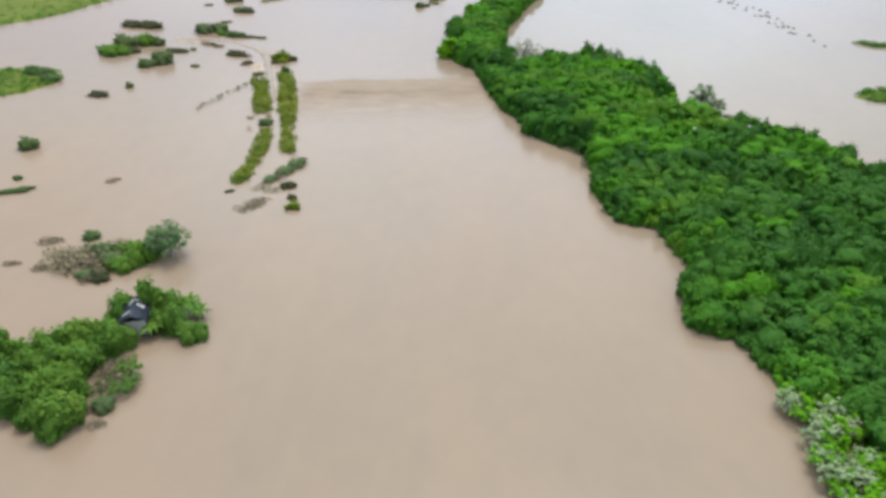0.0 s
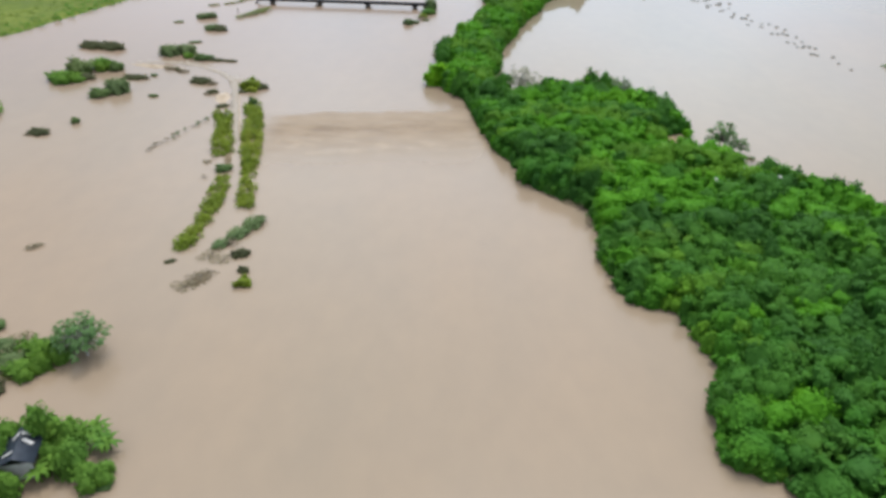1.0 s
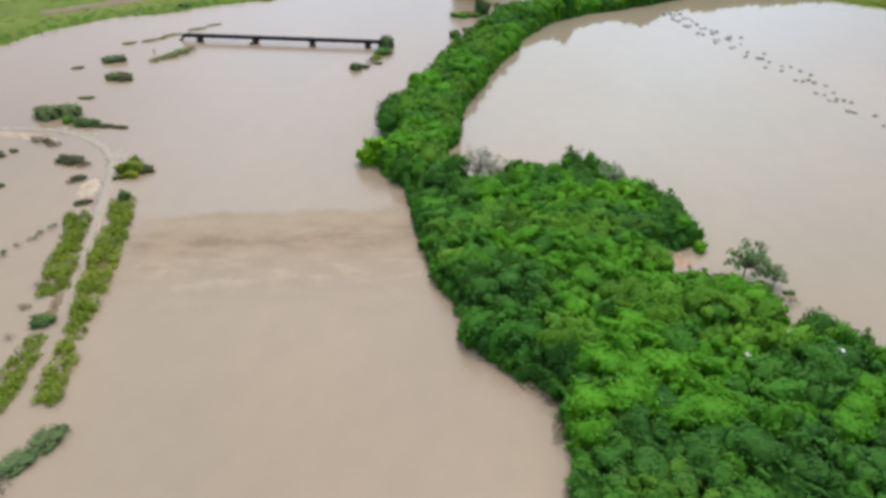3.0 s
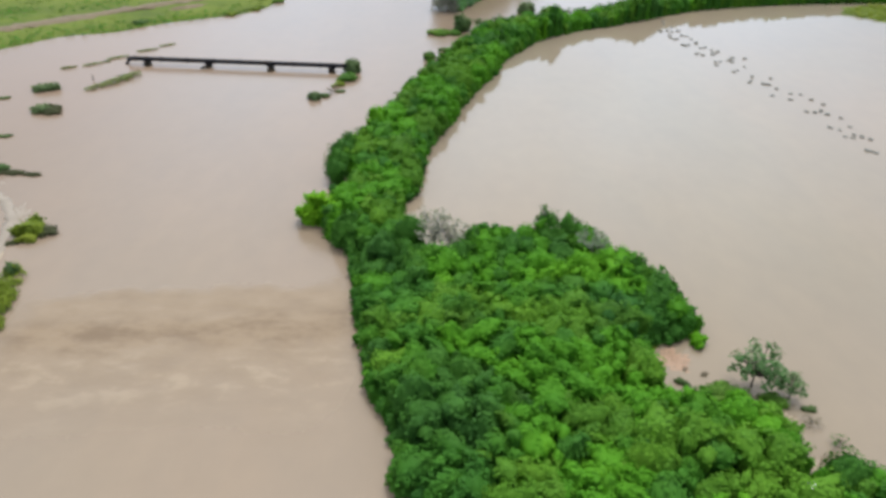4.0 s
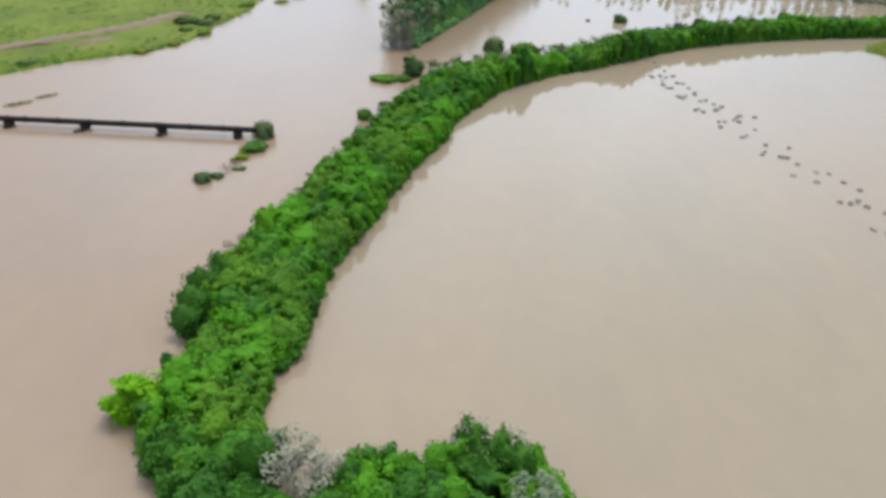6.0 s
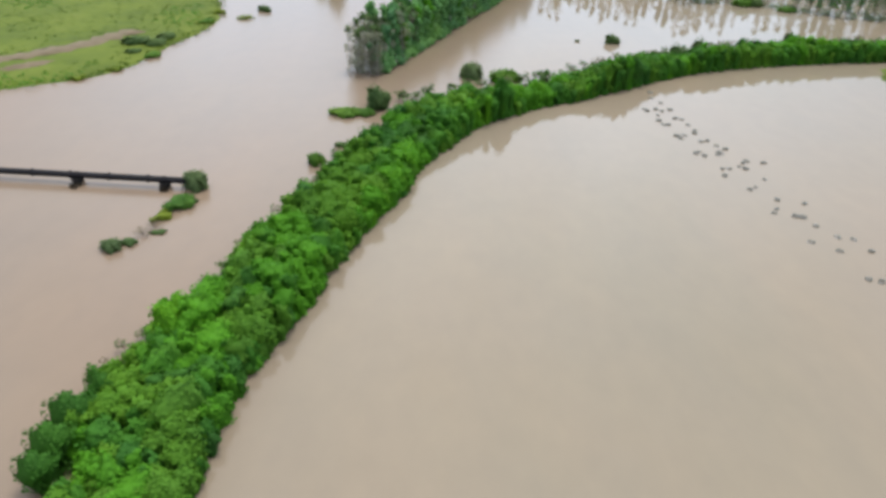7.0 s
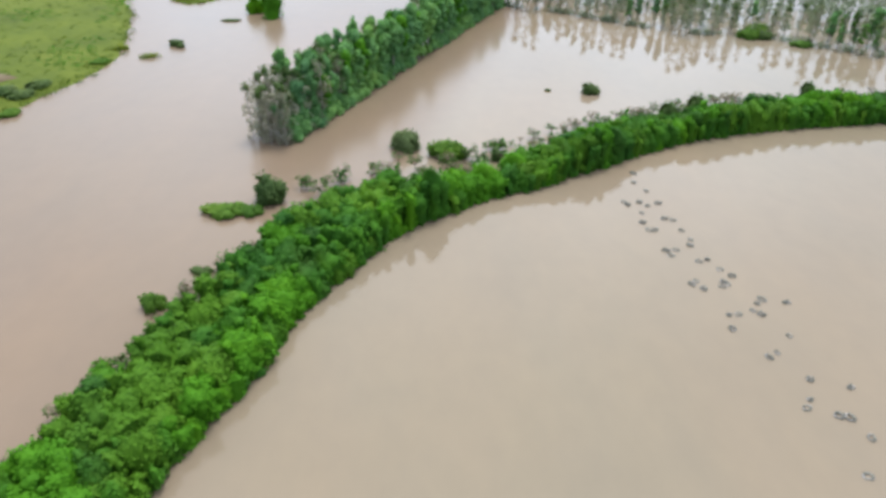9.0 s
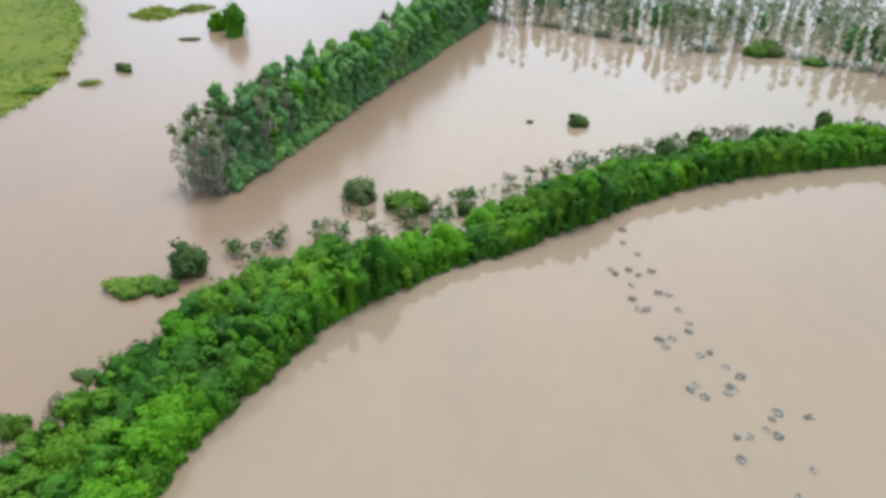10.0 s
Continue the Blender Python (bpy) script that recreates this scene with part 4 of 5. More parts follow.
rng = np.random.default_rng(9)
near, front = [], []
d = Vector((44.5, 102.5)).normalized()
for i in range(62):
    for j in range(4):
        p = Vector((24.2, 276.2)) + d * (1.0 + i * 2.0 + rng.uniform(-0.9, 0.9)) + Vector((-d.y, d.x)) * (0.5 + j * 1.9 + rng.uniform(-0.7, 0.7))
        (front if i < 3 or (i < 12 and rng.random() < 0.75 - 0.03 * i) or (rng.random() < 0.28 and j > 1) else near).append((p.x, p.y))
row_of(EUC, "eucalyptus", "tall green eucalyptus tree in a dense flooded row", "eucalyptus row", near, 21, (0.68, 1.08))
hedge = Builder()
for k in range(800):
    f = rng.uniform(0, 1)
    lift = rng.uniform(0, 1) ** 1.1
    p = Vector((24.2, 276.2)) + d * (2.5 + 118 * f) + Vector((-d.y, d.x)) * (rng.uniform(-0.9, 0.6) + lift * 2.4)
    q = rng.uniform(0.7, 1.3)
    leaves(hedge, rng, [(p.x, p.y, 0.3 + lift * 5.2, q, q * 1.1)], 46, 0.50, tint=float(0.2 + 0.4 * rng.random()), low=-0.4, shell=0.75)
tagged(new("row_undergrowth", hedge.mesh("row_undergrowth", LEAF_EUC)), "green undergrowth along the foot of the eucalyptus row", "undergrowth", kind="stuff")
row_of(EUC_PALE, "pale_eucalyptus", "tall thin eucalyptus with white trunk and grey leaves", "pale eucalyptus trees", front, 22)

PLOT = np.array([(71, 384), (92, 373.5), (104.5, 363), (116, 353.5), (130, 353.5), (142, 349), (151.5, 340.5), (160, 335), (190, 322), (235, 312), (260, 345), (210, 380), (150, 400), (80, 420)], dtype=float)
plot = scatter(PLOT, 2.9, 31, 0.2)
plot = plot[[noise.noise(Vector((p[0] * 0.12, p[1] * 0.12, 4.0))) > -0.22 + 0.002 * max(p[0] - 130, 0) for p in plot]]
gap = edge_distance(PLOT[:10], plot[:, 0], plot[:, 1])
ids = np.argsort(gap)
plot_front = [(float(plot[i, 0]), float(plot[i, 1])) for i in ids[:170]]
row_of(EUC_THIN, "pale_eucalyptus", "thin white-trunked eucalyptus standing in flood water", "flooded eucalyptus plantation", plot_front[:130], 41, (0.6, 1.15))
row_of(EUC, "eucalyptus", "green eucalyptus tree standing in a flooded plantation", "flooded eucalyptus plantation", [p for p in plot_front if noise.noise(Vector((p[0] * 0.06, p[1] * 0.06, 9.0))) > 0.12], 42, (0.45, 0.85))
rest_c, rest_t = Builder(), Builder()
rng = np.random.default_rng(43)
for i in ids[170:]:
    x, y = plot[i]
    h = rng.uniform(6.0, 10.0)
    tube(rest_t, [(x, y, -1), (x + rng.uniform(-0.3, 0.3), y, h)], [0.10, 0.04], 5)
    for k in range(6):
        q = rng.uniform(0.5, 1.0)
        crown(rest_c, rng, x + rng.uniform(-0.9, 0.9), y + rng.uniform(-0.9, 0.9), h * (0.3 + 0.12 * k) + rng.uniform(0, 1.0), q, q * rng.uniform(0.8, 1.5), 0.5, 5, float(rng.random()), skirt=False, low=-0.8, lofted=True, inner=0.0)
for (x0, y0), (x1, y1) in zip(PLOT[:9], PLOT[1:10]):
    for k in range(int(math.hypot(x1 - x0, y1 - y0) / 0.8)):
        t = rng.uniform(0, 1)
        if noise.noise(Vector((x0 + (x1 - x0) * t, 5.0, 2.0)) * 0.15) > -0.25:
            q = rng.uniform(0.5, 1.2)
            leaves(rest_c, rng, [(x0 + (x1 - x0) * t + rng.normal() * 0.5, y0 + (y1 - y0) * t + rng.uniform(0, 2.0), 0.5 * q, q, q * rng.uniform(0.7, 1.8))], 50, 0.42, tint=0.02, low=-0.3)
plantation = tagged(new("plantation"), "pale flooded eucalyptus plantation farther back", "plantation", kind="stuff")
part("foliage", rest_c.mesh("foliage", LEAF_EUC_GREY), plantation)
part("trunks", rest_t.mesh("trunks", BARK_GREY), plantation)

# ---- single bushes in the flood ----
ROUND = [bush_meshes(401 + k, 1.6, 2.0 + 0.5 * k, 4, 0.30, (LEAF_OLIVE, LEAF_SAGE, LEAF_GREY)[k]) for k in range(3)]
LOW = [bush_meshes(411 + k, 1.6, 0.9, 4, 0.28, (GRASS, LEAF_SAGE)[k], 16) for k in range(2)]
DRIFT = bush_meshes(441, 1.5, 0.8, 4, 0.24, LEAF_UMBER, 16, inner=0)
PALE_HEAP = bush_meshes(431, 1.5, 1.0, 5, 0.26, LEAF_TAN, 9, inner=0)
DRY = bush_meshes(421, 1.5, 0.8, 4, 0.24, LEAF_DRY, 13, inner=0)
MURK = bush_meshes(461, 1.6, 1.2, 5, 0.28, LEAF_MURK, 16, inner=0.75)
FADED = bush_meshes(471, 1.6, 1.6, 6, 0.28, LEAF_GREY, 14, inner=0.7)
WEED = bush_meshes(451, 1.6, 0.5, 5, 0.26, LEAF_WEED, 15, inner=0)
OPEN_BUSH = sparse_tree_meshes(281, 1.6, 2.0, 30, 0.30, LEAF_OLIVE, BARK, 120, 0.06)
KINDS = {
    "m": (MURK, "murky_bush", "low olive-brown bush half drowned in silt", "bush", "murky bushes in the flood"),
    "n": (FADED, "faded_bush", "sprawling grey-green bush sinking into the flood", "bush", "faded bushes in the flood"),
    "w": (WEED, "water_weed", "pale olive weeds lying just above the flood", "weed", "pale weeds in the flood"),
    "r": (ROUND[0], "round_bush", "rounded green bush standing in brown flood water", "bush", "round bushes in the flood"),
    "d": (ROUND[1], "dark_bush", "dark green bush half drowned in the flood", "bush", "dark bushes in the flood"),
    "e": (ROUND[2], "round_bush", "grey-green rounded bush standing in flood water", "bush", "round bushes in the flood"),
    "g": (LOW[0], "grass_clump", "low yellow-green grass clump above the flood", "grass", "grass clumps in the flood"),
    "l": (LOW[1], "low_bush", "low dark bush top showing above the water", "bush", "low bush tops in the flood"),
    "b": (DRY, "brush_heap", "brown drowned brush just above the water", "brush", "brown brush in the flood"),
    "q": (PALE_HEAP, "pale_brush", "pale tan drowned brush lying in the flood", "brush", "pale brush in the flood"),
    "t": (TWIGS[1], "drowned_shrub", "thin half-drowned shrub with bare stems", "shrub", "drowned shrubs in the open flood"),
    "p": (TWIGS[0], "dry_shrub", "pale dry shrub standing drowned in the flood", "shrub", "dry shrubs in the flood"),
    "o": (OPEN_BUSH, "open_bush", "open yellow-green bush standing in brown flood water", "bush", "open bushes by the hut"),
    "s": (GREY_TREE[0], "grey_tree", "thin grey-leaved tree standing in the flood", "tree", "grey trees in the flood"),
}


def set_bushes(rows):
    """Rows of kind, x, y, half width, height, and a stretch across a bearing."""
    for kind, x, y, r, h, long, bearing in rows:
        meshes, name, label, category, group = KINDS[kind]
        r0, h0 = {"r": (1.6, 2.0), "d": (1.6, 2.5), "e": (1.6, 3.0), "g": (1.6, 0.9), "l": (1.6, 0.9), "b": (1.5, 0.8), "q": (1.5, 1.0), "t": (1.3, 1.3), "p": (1.3, 1.3), "w": (1.6, 0.5), "m": (1.6, 1.2), "n": (1.6, 1.6), "o": (1.6, 2.0), "s": (2.4, 5.2)}[kind]
        plant(name, meshes, label, category, group, (x, y, 0), bearing, (r / r0 * long, r / r0, h / h0))


# beyond the tree bank and by the pipe
set_bushes([
    ("d", 25.6, 257.9, 2.5, 4.3, 1.05, 0), ("r", 20.0, 253.8, 2.1, 1.4, 1.4, 5), ("r", 23.8, 253.8, 1.5, 1.3, 1.0, 0), ("t", 30.6, 261.4, 1.8, 2.2, 1, 0), ("t", 33.5, 262.8, 1.4, 1.6, 1, 0),
    ("t", 36.0, 264.5, 1.5, 1.8, 1, 0), ("e", 45.3, 276.6, 2.5, 3.5, 1.0, 0), ("r", 52.0, 273.6, 2.5, 3.0, 1.15, 0), ("t", 41.5, 269.0, 1.5, 1.3, 1, 0), ("t", 44.0, 272.5, 1.7, 1.6, 1, 0),
    ("t", 46.5, 272.0, 1.4, 1.2, 1, 0), ("d", 82.4, 306.2, 1.6, 2.2, 1.2, 0), ("d", 83.8, 305.6, 1.0, 1.4, 1, 0),
])
set_bushes([
    ("l", 74.1, 307.1, 0.6, 0.5, 1, 0), ("l", 21.1, 238.7, 1.1, 0.8, 1.2, 0), ("r", 17.6, 231.6, 1.3, 2.0, 1, 0), ("t", 20.4, 235.0, 1.3, 1.4, 1, 0), ("d", 60.2, 272.6, 1.1, 2.0, 1, 0),
    ("r", 134.1, 350.8, 2.2, 2.6, 1.2, 0), ("d", 137.8, 350.5, 1.9, 2.2, 1.3, 0), ("r", 138.2, 355.0, 2.4, 3.0, 1.2, 0), ("r", 145.0, 343.5, 1.8, 1.6, 1.4, 0), ("g", 130.5, 393.0, 3.0, 2.0, 1.4, 0),
    ("d", 127.7, 304.8, 1.5, 3.6, 1, 0), ("d", 100.5, 293.5, 2.1, 4.6, 1, 0), ("d", 94.0, 290.5, 1.8, 4.0, 1, 0),
])
set_bushes([
    ("e", 0.9, 222.6, 1.9, 3.0, 1, 0), ("r", 0.2, 217.0, 1.9, 1.5, 1.1, 70), ("g", -1.2, 213.6, 1.2, 0.8, 1.5, 70), ("l", 1.7, 218.2, 0.7, 0.6, 1, 0), ("p", -2.2, 208.8, 1.5, 1.1, 1, 0),
    ("p", -1.4, 211.0, 1.3, 0.9, 1, 0), ("e", -4.9, 205.2, 1.4, 1.5, 1, 0), ("l", -3.2, 206.6, 1.0, 0.7, 1, 0), ("l", -0.4, 209.4, 0.8, 0.4, 1.3, 20), ("w", -47.4, 216.0, 2.1, 0.8, 2.4, 62),
    ("w", -50.4, 211.6, 1.6, 0.6, 2.0, 58), ("n", -47.0, 217.4, 0.9, 0.9, 2.0, 62),
])
set_bushes([
    ("n", -60.8, 210.2, 2.0, 1.5, 1, 0), ("n", -58.8, 210.8, 1.4, 1.6, 1, 0), ("n", -55.2, 198.4, 2.0, 1.5, 1, 0), ("m", -53.2, 199.2, 1.4, 1.1, 1, 0), ("w", -62.2, 224.4, 0.9, 0.4, 2.0, 30),
    ("w", -54.5, 232.0, 1.0, 0.35, 2.6, 40), ("w", -49.8, 238.0, 1.0, 0.35, 2.6, 35), ("w", -58.0, 227.0, 1.0, 0.35, 2.4, 40), ("w", -46.5, 242.5, 0.9, 0.3, 2.4, 38), ("l", -55.6, 229.2, 0.5, 0.3, 1.6, 20),
    ("l", -66.0, 205.0, 0.8, 0.4, 1.5, 30),
])
# the drowned lane's surroundings
set_bushes([
    ("d", -66.9, 104.6, 1.7, 1.9, 1.1, 0), ("l", -62.7, 92.9, 0.7, 0.6, 1, 0), ("l", -61.0, 88.7, 0.9, 0.6, 2.6, 25), ("b", -48.3, 92.3, 0.6, 0.5, 2.0, 30), ("d", -61.8, 134.4, 0.9, 1.1, 1, 0),
    ("m", -65.7, 129.4, 1.5, 1.0, 1.2, 0), ("b", -67.0, 128.8, 0.9, 0.4, 1.6, 0), ("e", -60.6, 150.4, 2.3, 2.8, 1.1, 0), ("d", -63.6, 148.4, 2.0, 1.6, 1.2, 10), ("d", -73.6, 162.6, 2.9, 3.2, 1.1, 0),
])
set_bushes([
    ("r", -69.4, 164.8, 2.2, 2.6, 1, 0), ("d", -66.4, 164.6, 1.7, 2.0, 1, 0), ("r", -74.2, 156.8, 2.6, 2.2, 1.3, 0), ("m", -70.6, 158.6, 1.6, 1.2, 1.4, 0), ("m", -78.4, 181.4, 2.2, 1.6, 1.4, 0),
    ("m", -73.6, 180.4, 2.2, 1.8, 1.3, 0), ("m", -60.2, 159.0, 1.4, 0.9, 1.9, 5), ("l", -57.0, 160.6, 0.7, 0.5, 1, 0), ("l", -52.8, 148.0, 0.7, 0.5, 1.3, 0), ("e", -58.6, 175.6, 2.2, 2.4, 1.1, 0),
])
set_bushes([
    ("e", -55.2, 177.0, 1.9, 2.2, 1.3, 0), ("r", -53.8, 173.6, 1.1, 1.3, 1, 0), ("d", -50.4, 172.6, 1.5, 1.3, 1.8, 0), ("m", -46.8, 171.6, 0.9, 0.6, 2.4, 0), ("m", -43.4, 171.0, 0.7, 0.5, 2.0, 0),
    ("m", -45.8, 156.8, 1.6, 1.2, 1.4, 0), ("b", -43.4, 155.4, 1.0, 0.7, 1.2, 0), ("m", -41.8, 150.4, 0.9, 0.8, 1.2, 50), ("b", -42.6, 149.4, 0.7, 0.5, 1.2, 40), ("m", -37.8, 142.8, 0.8, 0.6, 1.5, 40),
])
set_bushes([
    ("g", -35.0, 153.8, 2.0, 1.9, 1.15, 60), ("g", -34.4, 151.6, 1.2, 1.0, 1.2, 60), ("m", -33.2, 153.6, 1.4, 1.1, 1.3, 0), ("m", -35.8, 150.8, 0.6, 0.5, 1.6, 30), ("m", -53.2, 197.4, 1.4, 1.1, 1.5, 0),
    ("b", -54.6, 165.2, 1.3, 0.7, 1.5, 150), ("b", -51.6, 163.4, 1.1, 0.6, 1.5, 150), ("m", -53.2, 164.6, 0.7, 0.6, 1.4, 150), ("d", -3.6, 207.4, 0.6, 0.4, 1, 0), ("l", -56.0, 186.0, 0.8, 0.4, 1.8, 10),
])
# the drowned hedge that runs off from the lane
rng = np.random.default_rng(14)
for k in range(22):
    t = k / 21
    x, y = -44.6 + 6.4 * t + rng.normal() * 0.25, 122.6 + 14.8 * t + rng.normal() * 0.25
    if rng.random() < 0.75:
        plant("hedge_stub", TWIGS[int(rng.random() < 0.5)], "drowned hedge stub barely above the water", "shrub", "drowned hedge", (float(x), float(y), 0), float(rng.uniform(0, 360)), (0.55, 0.45, float(rng.uniform(0.3, 0.6))))

# ---- banks, islets and the lane ----
def mound(name, centre, half, top, bearing, mat, label, category, seed, edge=0.35):
    """A low bank with a ragged waterline."""
    rng = np.random.default_rng(seed)
    b = Builder()
    rings, seg = 7, 40
    wob = [sum(rng.uniform(-1, 1) / (m + 1) * math.sin(m * 2 * math.pi * k / seg + rng.uniform(0, 1)) for m in (2, 3, 5, 8)) for k in range(seg)]
    ca, sa = math.cos(radians(bearing)), math.sin(radians(bearing))
    v = []
    for i in range(rings):
        f = 1 - i / rings
        for k in range(seg):
            a = 2 * math.pi * k / seg
            q = f * 1.15 * (1 + edge * wob[k] * f)
            x, y = half[0] * q * math.cos(a), half[1] * q * math.sin(a)
            z = -0.25 + (top + 0.25) * (1 - f ** 2.2) + 0.06 * rng.normal() * (i > 0)
            v.append((centre[0] + x * ca - y * sa, centre[1] + x * sa + y * ca, z))
    b.add(v, [(i * seg + k, i * seg + (k + 1) % seg, (i + 1) * seg + (k + 1) % seg, (i + 1) * seg + k) for i in range(rings - 1) for k in range(seg)])
    b.add(v[-seg:] + [(centre[0], centre[1], top)], [(k, (k + 1) % seg, seg) for k in range(seg)])
    return tagged(new(name, b.mesh(name, mat, smooth=True)), label, category, kind="structure")


def grass_bank(name, centre, half, bearing, height, seed, mat, label, count):
    """Grass and weeds heaped over a low islet."""
    rng = np.random.default_rng(seed)
    b = Builder()
    ca, sa = math.cos(radians(bearing)), math.sin(radians(bearing))
    for k in range(count):
        a, q = rng.uniform(0, 6.28), math.sqrt(rng.uniform(0, 1)) * rng.uniform(0.85, 1.1)
        x, y = half[0] * q * math.cos(a), half[1] * q * math.sin(a)
        r = rng.uniform(0.5, 1.1)
        leaves(b, rng, [(centre[0] + x * ca - y * sa, centre[1] + x * sa + y * ca, height * 0.3 * (1.2 - q), r, height * rng.uniform(0.6, 1.1))], 60, 0.42, tint=float(rng.random() * 0.5), slim=0.4, low=0.0)
    return tagged(new(name, b.mesh(name, mat)), label, "grass", kind="stuff")


for n, (c, half, bear, top, count, mat) in enumerate((
        ((-88, 136.5), (11.5, 9.5), 20, 0.5, 190, LEAF_OLIVE), ((92.5, 133), (8.5, 4.5), 10, 0.4, 80, LEAF), ((108.5, 169.5), (5.0, 2.2), -30, 0.3, 26, LEAF_DARK), ((152, 277), (14, 11), 0, 0.5, 230, GRASS),
        ((-22.5, 388.5), (7.0, 8.0), 20, 0.4, 90, GRASS), ((-12.5, 395), (5.0, 5.0), 20, 0.3, 36, GRASS), ((-15.6, 327.6), (2.2, 1.3), 35, 0.2, 9, GRASS))):
    mound("islet", c, half, top, bear, SOIL, "low grassy islet standing out of the flood", "islet", 500 + n)
    grass_bank("islet_grass", c, (half[0] * 0.95, half[1] * 0.95), bear, 0.9, 520 + n, mat, "yellow-green weeds on a flooded islet", count)
set_bushes([
    ("r", 47.2, 122.9, 1.3, 1.0, 1.5, 175), ("r", 51.4, 121.8, 0.9, 0.9, 1.3, 160), ("t", 44.2, 122.8, 1.1, 0.9, 1, 0), ("t", 45.6, 122.3, 1.0, 0.8, 1, 40), ("p", 53.6, 119.0, 1.2, 1.0, 1, 0),
    ("t", 54.8, 116.4, 1.2, 1.2, 1, 0), ("t", 56.2, 113.6, 1.2, 1.0, 1, 0), ("p", 54.6, 113.2, 1.3, 1.2, 1, 0), ("q", 53.4, 114.4, 1.0, 0.8, 1.2, 50), ("t", 53.6, 112.6, 1.2, 1.3, 1, 0),
    ("p", 23.4, 103.4, 1.0, 0.9, 1, 0), ("t", 24.0, 101.2, 0.9, 0.8, 1, 20), ("q", 22.0, 105.2, 0.9, 0.5, 1.5, 140),
])
set_bushes([
    ("t", 20.4, 107.0, 0.9, 0.8, 1, 40), ("p", 23.6, 98.4, 0.9, 0.8, 1, 0), ("q", 24.0, 99.8, 0.8, 0.6, 1.2, 90), ("l", 54.2, 120.8, 0.5, 0.4, 1.4, 10), ("l", 43.4, 124.4, 0.5, 0.5, 1.5, 150),
    ("b", 45.9, 125.6, 0.35, 0.3, 1.4, 20), ("b", 44.2, 126.4, 0.3, 0.25, 1, 0), ("d", -12.8, 337.6, 1.6, 1.5, 1.2, 30), ("d", -11.0, 336.0, 1.1, 1.2, 1, 0), ("l", -5.2, 361.7, 1.2, 0.6, 2.0, 10),
    ("l", -15.8, 392, 1.3, 0.9, 1, 0), ("d", -84, 142.0, 2.4, 1.8, 1.4, 0), ("d", -79.5, 138.0, 2.0, 1.5, 1.2, 0),
])
plant("waterside_tree", BUSHES[3], "green tree with a leaning crown standing in the river", "tree", "", (5.4, 366.5, 0), 40, (1.5, 1.5, 1.9))
plant("waterside_tree", LIME, "light green tree beside another in the river", "tree", "", (0.5, 372.0, 0), 40, (1.5, 1.2, 1.6))

mound("sand_bar", (43.6, 127.9), (2.6, 2.3), 0.10, 150, MUD, "pinkish bare mud at the pond inlet", "mud", 544)
# Low pale mounds at water level draw the paler patches of water here.
mound("silt_bar", (45.0, 123.4), (2.6, 1.1), 0.03, 10, SAND, "pale shallow patch between drowned shrubs at the inlet", "silt", 547, 0.7)
mound("silt_bar", (51.6, 114.4), (1.5, 0.8), 0.03, 60, SAND, "pale shallow patch in a gap of the bushes", "silt", 551, 0.7)
mound("silt_bar", (52.0, 119.9), (1.7, 0.7), 0.03, 150, SAND, "pale shallow patch beside the inlet's bushes", "silt", 548, 0.7)
mound("lane_mud", (-38.6, 157.0), (2.3, 6.4), 0.05, 18, ROADTOP, "grey-brown silt spread over the lane's bend", "mud", 549, 0.6)
mound("lane_mud", (-50.5, 169.0), (6.5, 2.0), 0.04, -20, ROADTOP, "grey-brown silt beside the drowned lane", "mud", 550, 0.6)
mound("drift_mud", (-25.4, 85.3), (2.4, 1.2), 0.14, 42, DIRT, "grey-brown silted drift at the lane's drowned end", "mud", 546, 0.8)
mound("lane_mud", (-30.6, 119.0), (0.9, 5.2), 0.11, 14, DIRT, "grey-brown wet mud over the drowned lane", "mud", 545)
mound("sand_bar", (-58.5, 167.0), (8.0, 1.3), 0.22, -14, SAND, "pale wet sand bar beside the drowned lane", "sand", 541)
mound("sand_bar", (-39.0, 147.6), (1.7, 3.6), 0.22, 10, SAND, "pale wet sand patch beside the drowned lane", "sand", 542)
mound("sand_bar", (-52.5, 281.5), (9.5, 3.4), 0.75, 38, DIRT, "bare tan sand at the edge of the green field", "sand", 543)

LANE = [(-64, 170.5), (-55, 170), (-48.5, 167), (-43, 162.5), (-39.3, 157), (-36.8, 148.5), (-33.6, 135.5), (-30.2, 122), (-28.2, 111), (-26.6, 101), (-26.3, 92), (-25.6, 84)]


def ribbon(name, points, width, heights, mat, label, category, kind="structure", steps=8, rough=0.15):
    """A strip along a line, with worn edges."""
    rng = np.random.default_rng(len(points))
    b, v = Builder(), []
    pts = [Vector((*p, 0)) for p in points]
    line = [pts[i].lerp(pts[i + 1], k / steps) for i in range(len(pts) - 1) for k in range(steps)] + [pts[-1]]
    for i, p in enumerate(line):
        d = (line[min(i + 1, len(line) - 1)] - line[max(i - 1, 0)]).normalized()
        side = Vector((-d.y, d.x, 0))
        f = i / (len(line) - 1) * (len(heights) - 1)
        h = heights[int(f)] + (heights[min(int(f) + 1, len(heights) - 1)] - heights[int(f)]) * (f - int(f))
        for s in (-0.5, -0.42, 0, 0.42, 0.5):
            q = p + side * (s * width + rng.normal() * rough * (abs(s) > 0.4))
            v.append((q.x, q.y, h + (0.02 * rng.normal() if abs(s) < 0.45 else -0.3)))
    b.add(v, [(i * 5 + k, i * 5 + k + 1, i * 5 + 6 + k, i * 5 + 5 + k) for i in range(len(line) - 1) for k in range(4)])
    return tagged(new(name, b.mesh(name, mat, smooth=True)), label, category, kind=kind)


